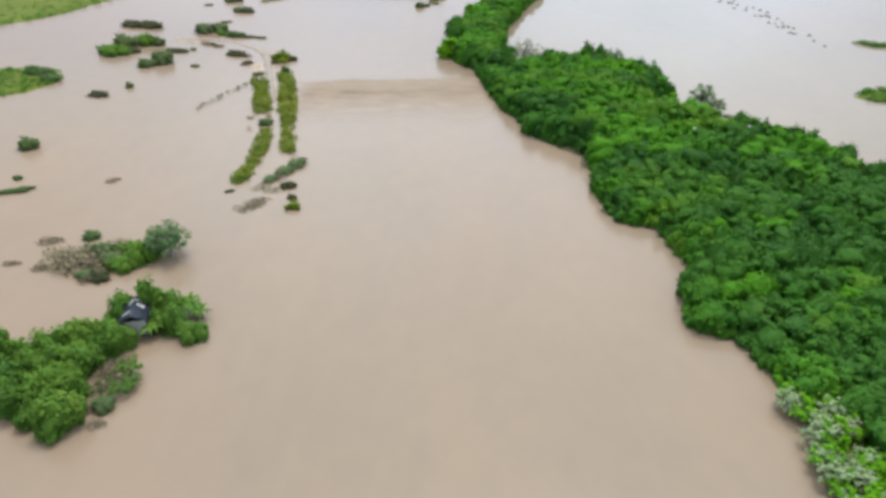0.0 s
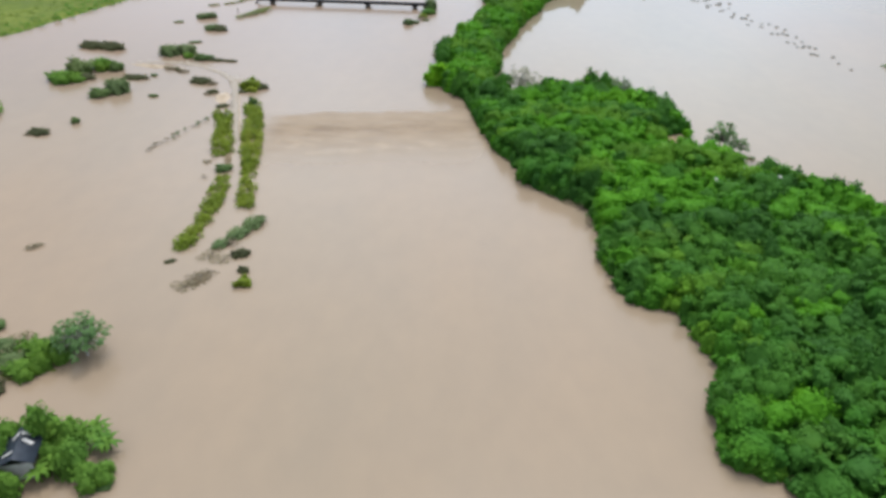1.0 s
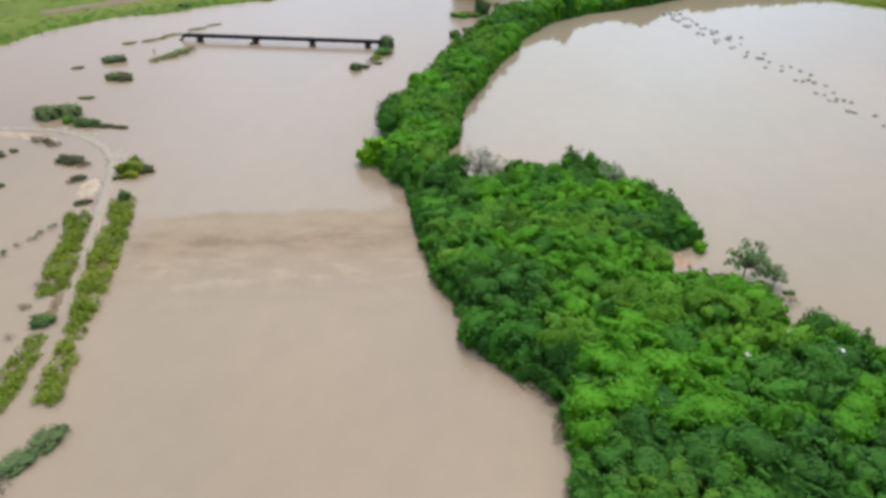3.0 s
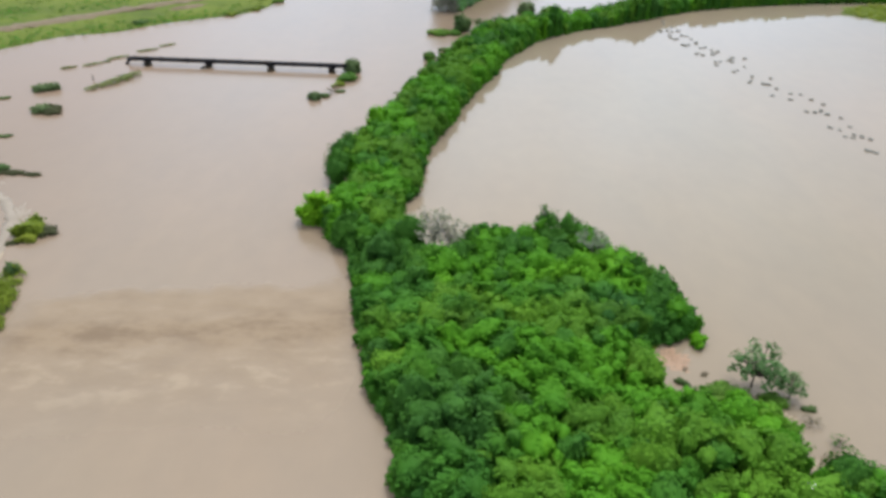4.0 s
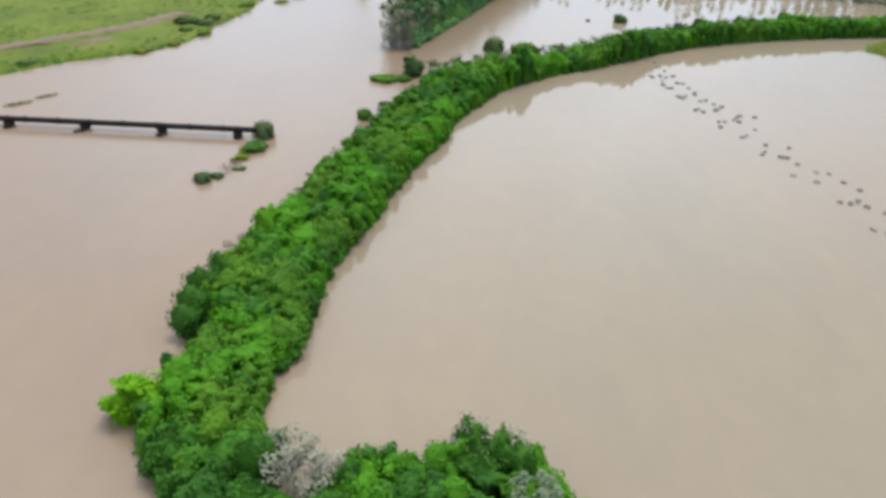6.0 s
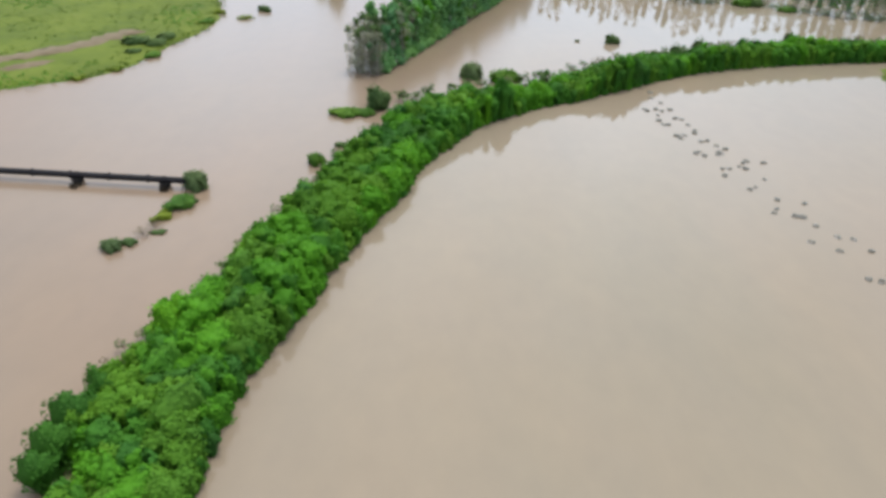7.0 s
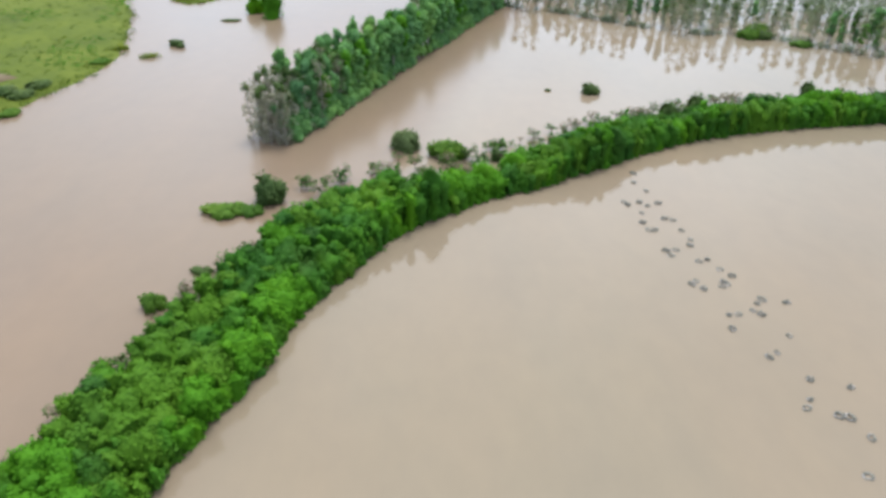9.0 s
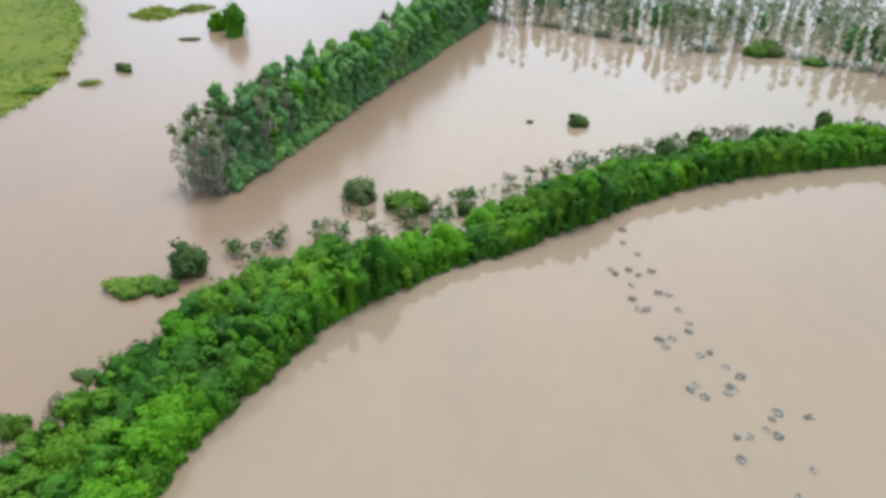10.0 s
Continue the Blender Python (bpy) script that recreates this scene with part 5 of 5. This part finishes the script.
ribbon("road", LANE, 1.5, [0.01, 0.03, 0.04, 0.04, 0.05, 0.06, 0.06, 0.03, -0.02, -0.04, -0.06, -0.08, -0.1], ROADTOP, "narrow silted lane just above the flood", "road")
ribbon("kerb", [(p[0] + 0.85, p[1]) for p in LANE[5:8]], 0.25, [0.12, 0.12, 0.1, 0.09, 0.07], SAND, "pale concrete kerb of the drowned lane", "kerb", rough=0.02)


def verge(name, points, width, height, seed, mat, label, thin=0.0):
    """A weedy verge: overlapping tufts along a line."""
    rng = np.random.default_rng(seed)
    b = Builder()
    for (x0, y0), (x1, y1) in zip(points[:-1], points[1:]):
        n = math.hypot(x1 - x0, y1 - y0)
        for k in range(int(n * width * 2.6)):
            if rng.random() < thin:
                continue
            t, off = rng.uniform(0, 1), rng.uniform(-0.5, 0.5) * width
            x, y = x0 + (x1 - x0) * t - (y1 - y0) / n * off, y0 + (y1 - y0) * t + (x1 - x0) / n * off
            rise = 0.5 + 0.9 * (0.5 + noise.noise(Vector((x * 0.35, y * 0.35, 12.0))))
            r = rng.uniform(0.35, 0.75) * (0.7 + 0.4 * rise)
            leaves(b, rng, [(x, y, 0.1, r, height * rise * rng.uniform(0.6, 1.1))], 80, 0.38, tint=float(0.3 * rise + rng.random() * 0.3), slim=0.42, low=0.0)
    return tagged(new(name, b.mesh(name, mat)), label, "grass", kind="stuff")


verge("verge_grass", [(-36.5, 139), (-34.2, 129), (-31.9, 120.6)], 2.9, 0.9, 601, GRASS, "yellow-green weeds along the drowned lane")
verge("verge_grass", [(-29.6, 113.5), (-28.9, 104), (-29.1, 98), (-29.8, 92.0)], 2.3, 0.8, 602, GRASS, "yellow-green weeds along the drowned lane")
verge("verge_grass", [(-32.4, 144), (-30.0, 134.5), (-27.4, 120.5)], 3.0, 1.2, 603, GRASS, "thick green weeds between lane and river")
verge("verge_grass", [(-27.0, 119.5), (-25.3, 109.5), (-24.2, 102.8)], 2.0, 0.9, 604, GRASS, "green weeds between lane and river", 0.1)
set_bushes([
    ("d", -30.6, 115.4, 1.2, 1.0, 1.3, 20), ("q", -33.6, 118.0, 0.6, 0.5, 1.2, 0), ("d", -32.4, 144.0, 1.0, 1.6, 1, 0), ("n", -21.8, 98.4, 1.4, 1.2, 1.3, 60), ("n", -23.2, 96.0, 1.4, 0.9, 1.4, 50),
    ("n", -24.8, 93.4, 1.1, 0.6, 1.4, 55), ("q", -25.4, 91.0, 1.2, 0.4, 1.3, 60), ("m", -21.7, 91.0, 1.0, 0.9, 1.1, 40), ("m", -20.5, 87.4, 0.7, 0.7, 1, 0),
])
set_bushes([
    ("g", -19.9, 84.6, 1.0, 1.0, 1.2, 60), ("b", -25.4, 85.6, 1.5, 0.4, 1.4, 40), ("q", -26.6, 84.0, 1.2, 0.35, 1.2, 0), ("m", -30.0, 89.4, 0.5, 0.3, 1.4, 40), ("p", -34.0, 122.0, 0.9, 0.8, 1, 0),
    ("p", -32.6, 112.6, 0.7, 0.6, 1, 0), ("p", -23.4, 93.4, 1.2, 0.9, 1, 0), ("q", -23.6, 89.8, 1.1, 0.3, 1.3, 30),
])

# ---- the green field ----
rng = np.random.default_rng(61)
fb, fd = Builder(), Builder()
spots = scatter(FIELD_EDGE, 2.6, 62, 0.3, keep=lambda x, y: (x > -135) & (y < 440))
fe = edge_distance(FIELD_EDGE, spots[:, 0], spots[:, 1])
for (x, y), e in zip(spots, fe):
    v = noise.noise(Vector((x * 0.045, y * 0.045, 3.0)))
    if abs((y - 276) - 0.62 * (x + 66)) < 5 and -92 < x < -40:
        continue
    r = rng.uniform(0.9, 1.7)
    to, hh = (fd, rng.uniform(0.35, 0.9)) if v > 0.30 and e > 5 or (e < 9 and x < -38 and v > -0.25) else (fb, rng.uniform(0.10, 0.30))
    leaves(to, rng, [(x, y, 0.35, r, hh)], 28, 0.48, tint=float(rng.random() * 0.6), slim=0.5, low=0.0)
field = tagged(new("field_growth"), "yellow-green grass and weeds over a wet riverside field", "grass", kind="stuff")
part("grass", fb.mesh("grass", FIELD_GRASS), field)
part("weeds", fd.mesh("weeds", LEAF), field, "darker green weeds")
ribbon("dirt_track", [(-96, 252), (-86, 262), (-72, 274.5), (-58, 287), (-48, 297), (-40, 312)], 6.5, [0.62, 0.66, 0.68, 0.68, 0.66, 0.6], DIRT, "wide bare tan dirt strip through the field", "track", rough=0.7)
set_bushes([
    ("d", -36.5, 300.0, 2.6, 2.2, 1.5, 50), ("d", -31.5, 299.0, 2.2, 1.8, 1.4, 50), ("d", -30.5, 305.0, 2.0, 1.8, 1.4, 60), ("r", -24.8, 322.0, 1.6, 1.3, 1.3, 60), ("g", -24.5, 334.0, 1.6, 1.0, 1.4, 80),
    ("r", -28.4, 290.0, 1.4, 1.2, 1.4, 70), ("g", -33.0, 279.5, 1.2, 0.8, 1.6, 40), ("g", -38.5, 273.0, 1.2, 0.8, 1.6, 30), ("d", -60.5, 262.5, 1.5, 1.2, 1.6, 40), ("d", -34, 292, 1.5, 1.4, 1.4, 45),
])

# ---- islet of trees with a hut, and the tree clump beyond it ----
HUT_ISLE = np.array([(-43, 48.5), (-38.5, 45.4), (-33, 42.6), (-31.6, 44.6), (-33.4, 47.4), (-34.0, 50.5), (-32.4, 53.5), (-29.5, 56.6), (-27.2, 57.4), (-28.6, 60.4), (-33.2, 60.2), (-36, 56.4), (-40, 53.4), (-43.6, 52.5)], dtype=float)
mound("islet", (-36.2, 52), (5.5, 3.0), 0.25, 38, SOIL, "low muddy islet under green trees", "islet", 560)
isle = scatter(HUT_ISLE, 1.55, 63, 0.25, keep=lambda x, y: ~((x > -33.2) & (x < -29.7) & (y > 54.6) & (y < 59.8)))
rng = np.random.default_rng(64)
ISLE_BUSH = [bush_meshes(611 + k, 1.4, 3.1 + 0.4 * k, 4, 0.32, LEAF_OLIVE, 18) for k in range(3)]
row = {}
for x, y in isle:
    k, s = int(rng.integers(3)), float(rng.uniform(0.75, 1.15))
    tall = 1.2 if (y - 52.5) - 0.74 * (x + 43.6) > -2.4 else 1.0
    if k not in row:
        row[k] = plant("islet_bush", ISLE_BUSH[k], "leafy green bush on the hut's flooded islet", "bush", "bushes on the hut's islet", (float(x), float(y), 0), 0, (s, s, s * tall))
    else:
        copy_plant(row[k], (float(x), float(y), 0), float(rng.uniform(0, 360)), (s, s, s * tall))
set_bushes([
    ("o", -29.3, 48.0, 1.5, 1.7, 1.1, 20), ("o", -29.6, 50.6, 1.6, 2.2, 1, 0), ("o", -28.8, 49.2, 1.2, 1.5, 1, 70), ("e", -30.4, 46.0, 1.1, 1.2, 1, 0), ("t", -31.4, 48.2, 1.3, 1.4, 1, 0),
    ("t", -30.8, 49.6, 1.2, 1.2, 1, 0), ("b", -30.3, 43.9, 0.7, 0.4, 1.4, 0), ("p", -32.0, 50.0, 1.2, 1.2, 1, 0), ("q", -31.2, 48.6, 1.2, 0.7, 1.2, 30), ("q", -32.0, 51.2, 1.0, 0.8, 1.2, 60),
    ("q", -30.6, 52.6, 0.8, 0.6, 1.2, 60), ("q", -31.4, 46.2, 0.9, 0.6, 1.1, 0),
])


def banana_meshes(seed, h, count):
    """A clump of long arching leaves on short green stems."""
    rng = np.random.default_rng(seed)
    b, t = Builder(), Builder()
    for stem in range(3):
        sx, sy = rng.uniform(-0.5, 0.5, 2)
        top = h * rng.uniform(0.5, 0.7)
        tube(t, [(sx, sy, -0.4), (sx * 1.1, sy * 1.1, top)], [0.13, 0.09], 6)
        for k in range(count):
            a = 2 * math.pi * (k + rng.uniform(-0.2, 0.2)) / count
            ln, lift = rng.uniform(1.1, 1.7), rng.uniform(0.3, 0.9)
            v = []
            for s in range(5):
                f = s / 4
                out, z = ln * f, top + lift * math.sin(f * 2.6) * 0.9 - 0.25 * f
                w = 0.24 * math.sin(math.pi * (0.12 + 0.85 * f))
                cx, cy = sx + out * math.cos(a), sy + out * math.sin(a)
                v += [(cx - w * math.sin(a), cy + w * math.cos(a), z - 0.05), (cx, cy, z + 0.02), (cx + w * math.sin(a), cy - w * math.cos(a), z - 0.05)]
            b.add(v, [(3 * s + q, 3 * s + q + 1, 3 * s + q + 4, 3 * s + q + 3) for s in range(4) for q in (0, 1)], float(rng.random()))
    return b.mesh("leaves", LEAF_OLIVE), t.mesh("stem", LEAF_OLIVE)


BANANA = [banana_meshes(701 + k, 2.2, 8) for k in range(2)]
for n, (x, y, s) in enumerate(((-28.2, 60.2, 0.9), (-26.8, 60.6, 0.85), (-25.6, 59.8, 0.8), (-28.6, 58.2, 0.9), (-29.4, 56.8, 0.8), (-27.4, 58.8, 0.75), (-39.5, 51.0, 0.8))):
    ob = thing("banana_clump", "yellow-green banana clump with long drooping leaves in water", "plant", "banana clumps by the hut", (x, y, 0), n * 51)
    ob.scale = (s, s, s)
    part("stem", BANANA[n % 2][1], ob)
    part("leaves", BANANA[n % 2][0], ob)
set_bushes([
    ("r", -25.6, 56.4, 1.5, 1.9, 1, 0), ("l", -24.3, 55.6, 0.5, 0.3, 1.4, 30),
])


def hut(at, turn):
    """A small hut: two pitched sheets on posts, with white sheets thrown over its ridge."""
    ob = thing("hut", "small half-drowned hut with dark blue sheet roof under trees", "hut", "", at, turn)

    def pitch(sign):
        b, v = Builder(), []
        n = 24
        for k in range(n + 1):
            y = -2.3 + 4.6 * k / n
            z = 0.04 * (k % 2)
            v += [(0.0, y, 2.75 + z), (sign * 1.75, y, 2.05 + z), (0.0, y, 2.70 + z), (sign * 1.75, y, 2.00 + z)]
        b.add(v, [(4 * k, 4 * k + 1, 4 * k + 5, 4 * k + 4) for k in range(n)] + [(4 * k + 2, 4 * k + 6, 4 * k + 7, 4 * k + 3) for k in range(n)] + [(4 * k + 1, 4 * k + 3, 4 * k + 7, 4 * k + 5) for k in range(n)])
        return b.mesh("roof_sheet", ROOF_BLUE)
    for sign in (-1, 1):
        part("roof_sheet", pitch(sign), ob, "dark blue corrugated sheet")
    for x, y in ((-1.5, -2.0), (1.5, -2.0), (-1.5, 2.0), (1.5, 2.0)):
        b = Builder()
        tube(b, [(x, y, -1.0), (x, y, 2.1)], [0.08, 0.07], 6)
        part("post", b.mesh("post", WOOD), ob)
    for at, size in (((0, -2.0, 1.1), (2.9, 0.06, 1.7)), ((0, 2.0, 1.1), (2.9, 0.06, 1.7)), ((-1.47, 0, 1.1), (0.06, 3.9, 1.7)), ((1.47, 0, 1.1), (0.06, 3.9, 1.7))):
        b = Builder()
        box(b, at, size)
        part("wall", b.mesh("wall", SHEET_WHITE if at[1] < 0 else WOOD), ob)
    rng = np.random.default_rng(8)
    for x, y, a, w, ln in ((0.7, 1.3, 15, 0.5, 1.2), (0.8, 0.2, -25, 0.45, 1.0), (1.3, 1.7, 50, 0.4, 0.9), (-0.6, -1.4, 10, 0.25, 1.0), (-0.3, 0.9, 60, 0.3, 0.9)):
        b, v = Builder(), []
        for i in range(5):
            for j in range(4):
                p, q = (i / 4 - 0.5) * ln, (j / 3 - 0.5) * w
                xx, yy = x + p * math.cos(radians(a)) - q * math.sin(radians(a)), y + p * math.sin(radians(a)) + q * math.cos(radians(a))
                v.append((xx, yy, 2.86 - 0.4 * abs(xx) + rng.uniform(0, 0.1)))
        b.add(v, [(i * 4 + j, i * 4 + 4 + j, i * 4 + 5 + j, i * 4 + 1 + j) for i in range(4) for j in range(3)])
        part("loose_sheet", b.mesh("loose_sheet", SHEET_WHITE), ob, "crumpled white sheet")
    return ob


hut((-31.5, 57.9, 0.0), 12).scale = (0.86, 0.80, 1.05)
mound("islet", (-38, 69.5), (4.0, 1.6), 0.1, 12, SOIL, "low muddy bank under drowned trees", "islet", 561)
SPREADING = sparse_tree_meshes(271, 3.0, 4.6, 70, 0.36, LEAF_TUFT, BARK_PALE, 150, 0.17)
plant("spreading_tree", SPREADING, "spreading grey-green tree with pale limbs standing in the flood", "tree", "", (-32.6, 71.9, 0), 60, 1.05)
set_bushes([
    ("o", -33.8, 73.8, 2.2, 2.6, 1.1, 20), ("n", -35.4, 73.0, 1.6, 2.4, 1, 0), ("r", -36.3, 71.2, 1.8, 2.6, 1, 0), ("r", -37.6, 69.2, 1.5, 1.7, 1.1, 20), ("n", -37.6, 71.8, 1.4, 2.0, 1, 40),
    ("o", -38.6, 72.6, 1.6, 1.8, 1, 0), ("m", -39.6, 67.0, 1.2, 1.0, 1.1, 0), ("e", -41.2, 67.2, 1.0, 0.9, 1.3, 0), ("b", -40.9, 66.4, 0.9, 0.7, 1.2, 0), ("e", -39.2, 70.0, 1.4, 1.6, 1, 0),
])
set_bushes([
    ("e", -41.4, 72.4, 1.3, 1.5, 1.2, 0), ("p", -42.8, 69.0, 1.7, 1.5, 1, 0), ("p", -44.6, 69.4, 1.7, 1.3, 1, 0), ("p", -41.4, 69.4, 1.5, 1.4, 1, 0), ("t", -40.0, 70.4, 1.5, 1.4, 1, 0),
    ("p", -45.6, 71.0, 1.4, 1.0, 1, 0), ("d", -44.6, 76.4, 1.1, 0.9, 1.2, 0), ("b", -49.4, 75.0, 1.0, 0.6, 1.8, 5), ("b", -51.6, 69.9, 0.6, 0.4, 2.2, 0), ("b", -47.5, 68.9, 0.8, 0.5, 1.7, 0),
])
set_bushes([
    ("t", -43.4, 73.4, 1.4, 1.0, 1, 0), ("q", -43.4, 68.8, 1.8, 1.3, 1.3, 20), ("q", -45.2, 70.2, 1.8, 1.1, 1.3, 30), ("q", -41.6, 70.4, 1.5, 1.3, 1.2, 0), ("q", -42.4, 72.4, 1.4, 1.1, 1.2, 0),
    ("q", -39.8, 69.0, 1.2, 1.1, 1.0, 0), ("q", -46.4, 72.2, 1.5, 0.8, 1.3, 10), ("q", -40.2, 73.8, 1.2, 1.2, 1.2, 40), ("q", -44.0, 71.4, 1.6, 1.2, 1.1, 60),
])

# ---- the pipe across the river ----
def pipe_bridge():
    a, z = (-49.3, 228.0), 1.25
    c = (0.3, 222.6)
    ob = thing("pipe_bridge", "long black pipe on low piers across the brown river", "pipe")
    d = Vector((c[0] - a[0], c[1] - a[1], 0)).normalized()
    side = Vector((-d.y, d.x, 0))
    b = Builder()
    line = [Vector((*a, z)) - d * 1.5 + Vector((0, 0, -2.9)), Vector((*a, z)) - d * 1.15 + Vector((0, 0, -1.1)), Vector((*a, z)) - d * 0.75 + Vector((0, 0, -0.4)), Vector((*a, z)) - d * 0.2 + Vector((0, 0, -0.07)), Vector((*a, z)) + d * 0.6]
    total = (Vector((*c, 0)) - Vector((*a, 0))).length
    line += [Vector((*a, z)) + d * total * f for f in (0.25, 0.5, 0.75, 1.0)]
    end = Vector((*c, z))
    line += [end + d * 0.5 + Vector((0, 0, -0.15)), end + d * 1.0 + Vector((0, 0, -0.6)), end + d * 1.9 - side * 0.4 + Vector((0, 0, -1.9)), end + d * 2.3 - side * 0.6 + Vector((0, 0, -2.8))]
    tube(b, line, [0.5] * len(line), 16)
    part("pipe", b.mesh("pipe", PIPE_PAINT, smooth=True), ob)
    for k in range(9):
        p = Vector((*a, z)) + d * (1.0 + (total - 1.5) * k / 8)
        b = Builder()
        tube(b, [p - d * 0.09, p - d * 0.088, p + d * 0.088, p + d * 0.09], [0.5, 0.62, 0.62, 0.5], 16)
        part("flange", b.mesh("flange", PIPE_PAINT), ob)
    turn = math.atan2(d.y, d.x)
    for n, f in enumerate((0.075, 0.36, 0.645, 0.92)):
        p = Vector((*a, 0)) + d * total * f
        b = Builder()
        box(b, (p.x, p.y, -0.3), (0.9, 1.7, 1.9), turn)
        box(b, (p.x, p.y, 0.68), (1.5, 1.4, 0.22), turn)
        pier = part("pier", b.mesh("pier", CONCRETE), ob, "stained dark concrete pier")
        b = Builder()
        tube(b, [p + Vector((0, 0, z)) - d * 0.2, p + Vector((0, 0, z)) + d * 0.2], [0.56, 0.56], 16)
        part("saddle", b.mesh("saddle", PIPE_PAINT), pier)
    return ob, a, d, total


_, PIPE_A, PIPE_D, PIPE_LEN = pipe_bridge()
rng = np.random.default_rng(81)
for f in (0.075, 0.36, 0.645, 0.92):
    for k in range(2):
        p = Vector((*PIPE_A, 0)) + PIPE_D * (PIPE_LEN * f + rng.uniform(-0.8, 1.4)) - Vector((-PIPE_D.y, PIPE_D.x, 0)) * rng.uniform(1.1, 1.7)
        plant("drift_brush", DRIFT, "dark driftwood brush caught against a pier", "brush", "driftwood at the piers", (p.x, p.y, 0), float(rng.uniform(0, 360)), (0.55, 0.4, 0.8))
b = Builder()
tube(b, [(0, 0, -1), (0.05, 0, 1.3)], [0.12, 0.1], 6)
post = new("mooring_post", b.mesh("mooring_post", WOOD))
post.matrix_basis = pose(-53.0, 216.0, 0)
tagged(post, "short dark wooden post standing in the flood", "post")

# ---- drowned fruit posts in the pond ----
def post_meshes(seed, r, thick):
    """The head of a post: a worn ring with short stems hanging over it."""
    rng = np.random.default_rng(seed)
    b, v = Builder(), []
    seg, ring = 14, 6
    for i in range(seg):
        a = 2 * math.pi * i / seg
        rr = r * (1 + 0.14 * math.sin(2 * a + seed) + rng.normal() * 0.05)
        for k in range(ring):
            q = 2 * math.pi * k / ring
            v.append(((rr + thick * math.cos(q)) * math.cos(a), (rr + thick * math.cos(q)) * math.sin(a), 0.05 + thick * 0.8 * math.sin(q)))
    b.add(v, [(i * ring + k, ((i + 1) % seg) * ring + k, ((i + 1) % seg) * ring + (k + 1) % ring, i * ring + (k + 1) % ring) for i in range(seg) for k in range(ring)])
    t = Builder()
    for k in range(13 + seed * 2):
        a = rng.uniform(0, 6.28)
        out = r * rng.uniform(1.1, 1.75)
        lift = rng.uniform(0.12, 0.3)
        tube(t, [(r * 0.7 * math.cos(a), r * 0.7 * math.sin(a), 0.1), (r * 1.05 * math.cos(a + 0.1), r * 1.05 * math.sin(a + 0.1), lift), (out * math.cos(a + 0.2), out * math.sin(a + 0.2), -0.05)], [0.05, 0.055, 0.03], 4, tint=float(rng.random()))
    p = Builder()
    tube(p, [(0, 0, -1.5), (0, 0, -0.02)], [0.07, 0.07], 6)
    return b.mesh("ring", FLOAT, smooth=True), t.mesh("stem_tuft", STEM), p.mesh("post", CONCRETE)


RINGS = [post_meshes(1 + k, 0.30 + 0.04 * k, 0.10) for k in range(4)]
FLOATS = [(82.2, 267.7), (81.4, 264.4), (82.6, 261.6), (78.2, 257.9), (78.5, 257.0), (80.5, 257.9), (81.4, 256.7), (83.2, 257.5), (80, 254.5), (79.3, 251.7), (82.8, 252.9), (83.9, 252.5), (79.7, 249.7), (80.6, 249.8), (84.2, 249.6), (84.7, 247.2), (84.2, 245.7), (80.6, 244.4), (80.8, 243.2), (81.9, 244.5),
          (84, 241.8), (85.2, 242.2), (86.1, 239.9), (87.1, 238.5), (82.1, 237.3), (81.4, 236.6), (82.5, 235.7), (85.4, 237.1), (85.0, 236.1), (85.9, 236.6), (88.8, 233.5), (87.9, 232.7), (91.5, 232.9), (83.7, 230.5), (84.8, 230.6), (86.8, 231.3), (87.5, 230.6), (83.1, 227.9), (89, 226.7), (86.4, 223.9), (85.2, 223.2)]
FLOATS_NEAR = [(85.8, 215.8), (86.6, 216.9), (89.3, 214.5), (88.4, 214.7), (91.6, 218.6), (87.3, 207.6), (90, 205.3), (93.4, 208.3), (91.6, 209.0), (90.2, 198.8), (91.5, 198.2), (92.7, 198.4), (93.3, 199.4), (95.3, 202.7), (90.8, 190.7), (91.9, 189.6), (91.3, 186.4), (92.4, 186.0), (95.1, 195.4), (88.0, 219.8), (90.0, 212.0),
               (94.2, 205.3), (93.4, 197.3), (94.2, 186.3), (95.2, 185.2), (93.4, 187.4), (94.9, 173.1), (96.0, 178.0), (95.4, 168.5), (92.2, 180.4), (93.0, 179.6), (94.6, 191.0)]
rng = np.random.default_rng(91)
for x, y in FLOATS + FLOATS_NEAR:
    k = int(rng.integers(4))
    ob = thing("fruit_post", "drowned fruit post with a grey ring of hanging stems", "post", "drowned fruit posts in the pond", (x, y, 0), float(rng.uniform(0, 360)))
    ob.scale = (float(rng.uniform(0.75, 1.25)), float(rng.uniform(0.7, 1.0)), float(rng.uniform(0.6, 1.2)))
    part("post", RINGS[k][2], ob)
    part("ring", RINGS[k][0], ob, "grey worn ring")
    tagged(part("stem_tuft", RINGS[k][1], ob), "grey-green hanging stems", kind="stuff")
